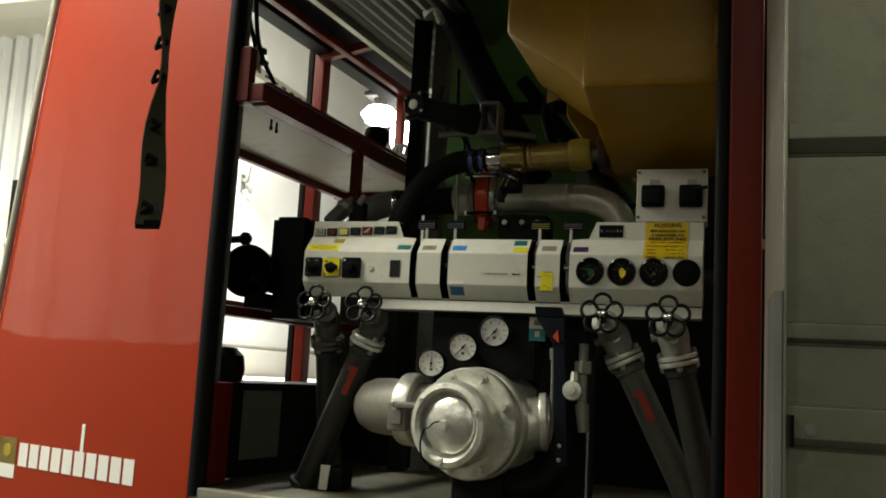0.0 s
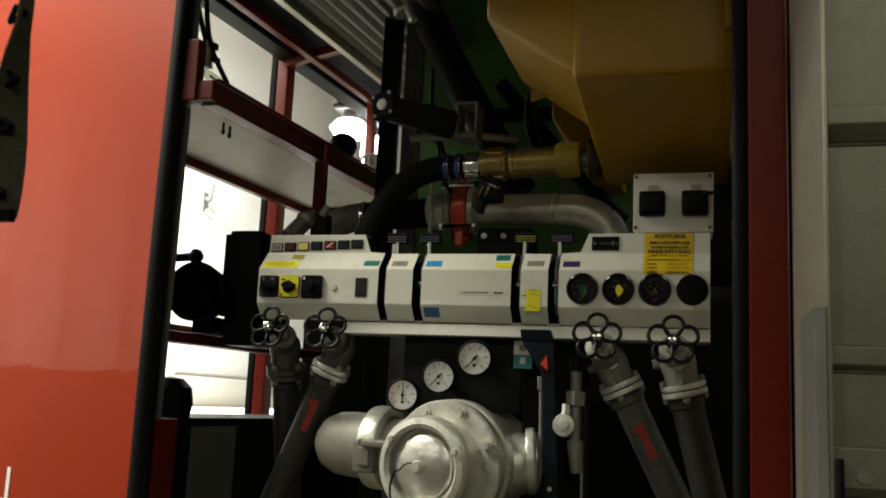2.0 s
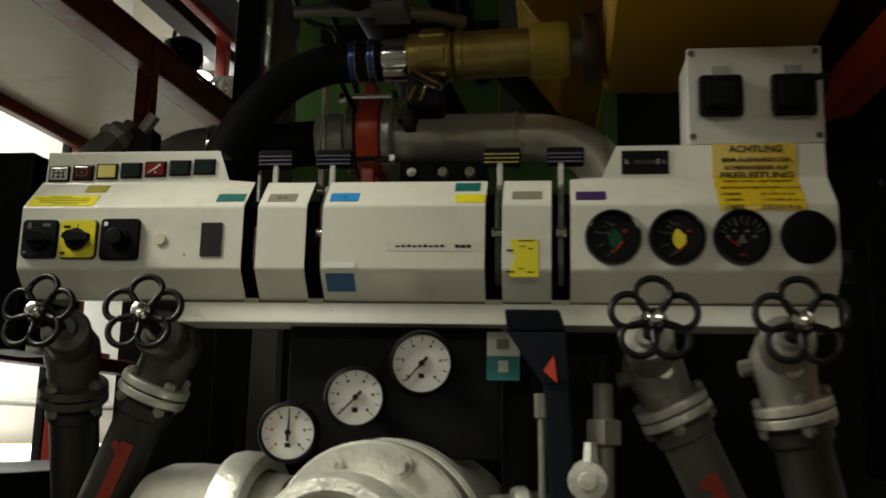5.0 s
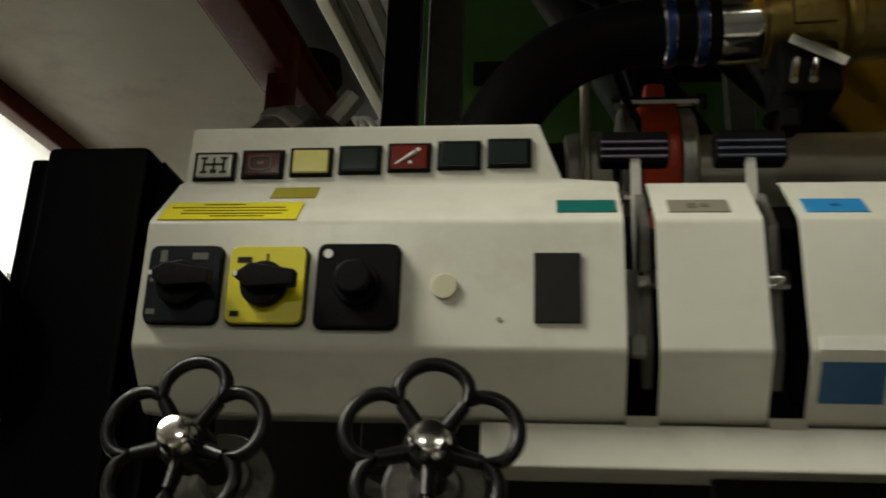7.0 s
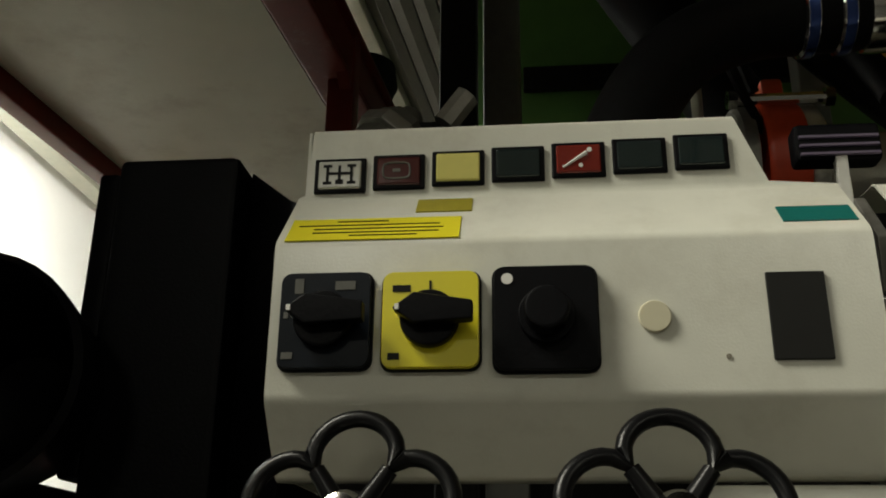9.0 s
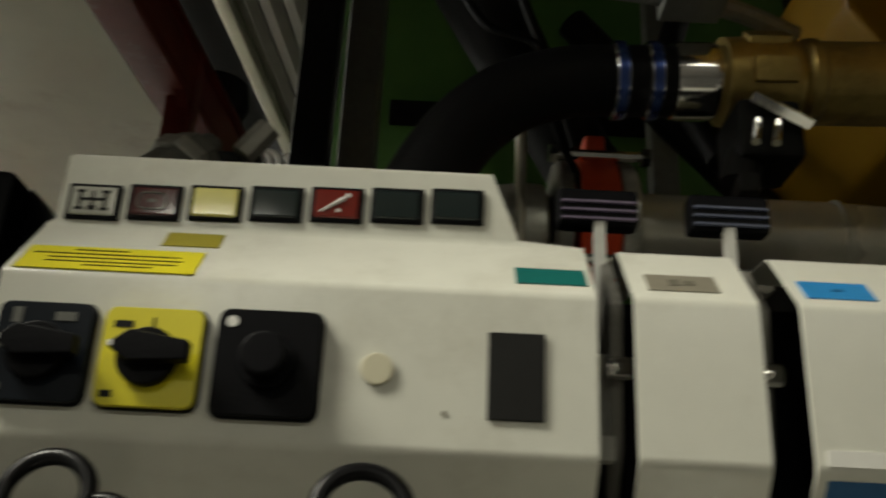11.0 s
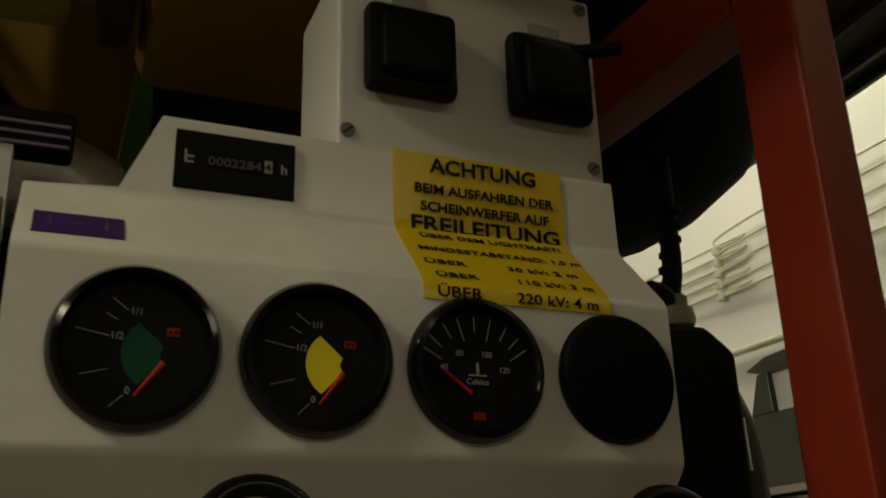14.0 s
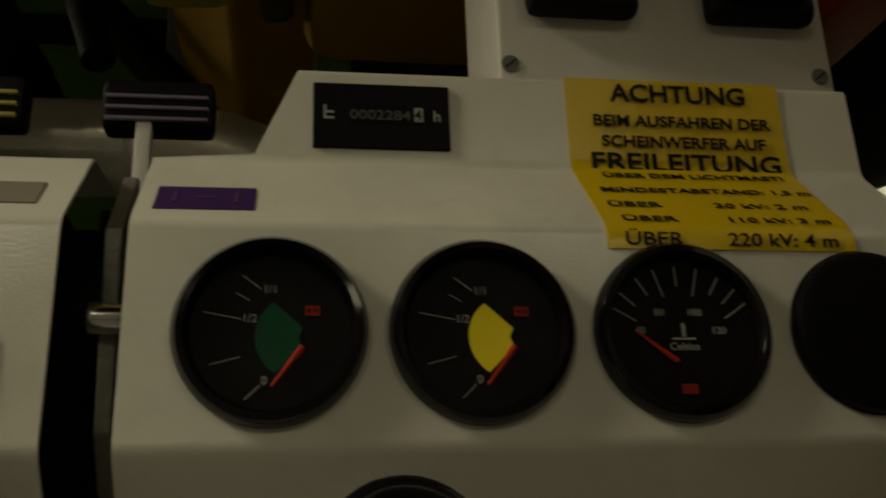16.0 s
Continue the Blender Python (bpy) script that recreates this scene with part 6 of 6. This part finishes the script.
# ---- behind the inner post ----
seat = empty("black_bulge", "large black rubber bulge under the red beam", "air bag", at=(0.35, 2.25, 1.66))
part("skin", lathe([(0, 0), (0.06, 0.008), (0.12, 0.03), (0.17, 0.07), (0.20, 0.13), (0.21, 0.2), (0.2, 0.4), (0, 0.42)], pose(0.285, 2.22, 1.675, 0, -22, 0), 40), RUBBER, seat)
part("seam", lathe([(0.199, 0.128), (0.205, 0.13), (0.205, 0.138), (0.2, 0.14)], pose(0.285, 2.22, 1.675, 0, -22, 0), 40), BLACK, seat)
tp = empty("hose_standpipe", "black corrugated hose on a cream fitting", "hose", at=(0.147, 2.0, 1.533))
part("hose", tube([(0.147, 2.0, 1.553), (0.151, 2.0, 1.58), (0.158, 2.01, 1.66)], 0.0068, 16), RUBBER, tp)
for k in range(6):
    part("ridge", lathe([(0.006, 0), (0.0078, 0.001), (0.0078, 0.004), (0.006, 0.005)], pose(0.147 + 0.0016 * k, 2.0, 1.558 + 0.011 * k), 16), RUBBER, tp)
part("elbow", tube([(0.12, 1.985, 1.552), (0.135, 1.99, 1.551), (0.145, 2.0, 1.548)], 0.005, 10), RUBBER, tp)
part("fitting", lathe([(0.004, -0.002), (0.011, 0), (0.0125, 0.004), (0.011, 0.012), (0.008, 0.014), (0.008, 0.02), (0.006, 0.022)], pose(0.150, 2.0, 1.532), 20), mat("cream_fitting", (0.36, 0.34, 0.22), 0.45, 0, 0.1, 30), tp, "cream fitting")
eb = empty("equipment_case", "dark grey equipment case behind the panel", "case", at=(0.2, 2.1, 1.2))
part("case", prism([(0.10, 1.985, 1.20), (0.188, 1.99, 1.20), (0.188, 1.99, 1.515), (0.165, 1.99, 1.532), (0.12, 1.985, 1.53), (0.10, 1.985, 1.49)], (0.012, 0.10, 0), 0.006), BLACK, eb)
part("bend", tube([(0.212, 2.03, 1.20), (0.213, 2.03, 1.42), (0.207, 2.035, 1.485), (0.19, 2.05, 1.515)], 0.016, 20), PIPE_GREY, eb)
# chrome sliver added as the highlight along the bend
part("painted_glint", rod((0.204, 2.012, 1.44), (0.203, 2.012, 1.475), 0.002, None, 8), CHROME, eb)
veh = empty("parked_vehicle", "dark olive parked vehicle beyond the pump bay", "vehicle", at=(1.65, 3.6, 0.0))
OLIVE = mat("olive_vehicle_paint", (0.06, 0.065, 0.05), 0.3, 0, 0.1, 6)
part("lower_body", block(1.5, 1.84, 2.3, 5.2, 0.35, 1.572, 0.03), mat("grey_green_vehicle_paint", (0.34, 0.35, 0.29), 0.35, 0, 0.1, 6), veh, "pale grey-green lower body")
part("trim_strip", block(1.488, 1.5, 2.35, 5.15, 1.573, 1.592, 0.003), ALU, veh, "bright trim strip")
part("upper_body", block(1.505, 1.84, 2.3, 4.4, 1.574, 1.782, 0.01), OLIVE, veh)
part("roof", prism([(1.50, 2.3, 1.882), (1.50, 3.44, 1.882), (1.50, 3.50, 1.90), (1.50, 3.42, 1.925), (1.50, 3.2, 1.938), (1.50, 2.3, 1.945)], (0.34, 0, 0), 0.004), OLIVE, veh)
part("pillar", prism([(1.503, 3.415, 1.78), (1.503, 3.50, 1.78), (1.503, 3.46, 1.885), (1.503, 3.42, 1.885)], (0.33, 0, 0), 0.004), OLIVE, veh)
# opaque pale pane, the bright wall behind the glass painted in
part("side_window", block(1.52, 1.524, 2.32, 3.42, 1.783, 1.881), mat("bright_wall_pane", (0.7, 0.7, 0.66), 0.1), veh, "side window, pale for the bright wall behind it")
for y in (2.8, 4.6):
    part("wheel", rod((1.48, y, 0.36), (1.7, y, 0.36), 0.36, None, 28), RUBBER, veh)
low_pipe = empty("wall_conduit", "grey pipe along the wall of the other bay", "conduit", at=(1.9, 3.8, 2.095))
part("tube", tube([(1.9, 2.0, 2.095), (1.9, 4.0, 2.095), (1.9, 7.9, 2.1)], 0.012, 10), BEIGE, low_pipe)
part("clip", block(1.885, 1.92, 3.7, 3.72, 2.078, 2.112, 0.002), BEIGE, low_pipe)

# things on the left frame
gun = empty("hanging_hook", "steel hook with black cables on the frame", "hook", at=(-1.1, 1.88, 2.0))
part("cable", tube([(-1.12, 1.85, 2.35), (-1.115, 1.86, 2.15), (-1.10, 1.90, 2.03)], 0.006, 8), RUBBER, gun)
part("cable", tube([(-1.09, 1.84, 2.35), (-1.09, 1.87, 2.12), (-1.085, 1.90, 2.02), (-1.07, 1.96, 1.95)], 0.006, 8), RUBBER, gun)
part("plate", block(-1.106, -1.086, 1.895, 1.915, 1.97, 2.04, 0.003), ALU, gun)
part("claw", block(-1.0855, -1.066, 1.90, 1.915, 1.985, 1.995, 0.002), DARK_STEEL, gun)
part("claw", block(-1.0855, -1.074, 1.90, 1.915, 2.015, 2.03, 0.002), DARK_STEEL, gun)
thing("black_ball_lamp", lathe([(0, -0.04), (0.028, -0.032), (0.040, -0.004), (0.036, 0.024), (0.016, 0.036), (0, 0.04)], pose(-0.972, 2.45, 1.932), 24), RUBBER, "round black rubber lamp housing on the rail", "lamp housing")
rope = thing("rope_coil", tube([(-0.96 + 0.02 * math.cos(a) + 0.012 * a / 6, 2.6, 1.925 + 0.022 * math.sin(a)) for a in [k * 0.6 for k in range(34)]], 0.005, 8, 2), WHITE_WALL, "small coil of white rope on the rail", "rope")
for k, y in enumerate((1.945, 1.975)):
    thing("hanging_pin", joined(rod((-1.062, y, 1.850), (-1.062, y, 1.828), 0.003, None, 8), rod((-1.062, y, 1.831), (-1.062, y, 1.822), 0.005, 0.004, 8)), DARK_STEEL, "short steel pin under the shelf", "pin", "shelf pins")
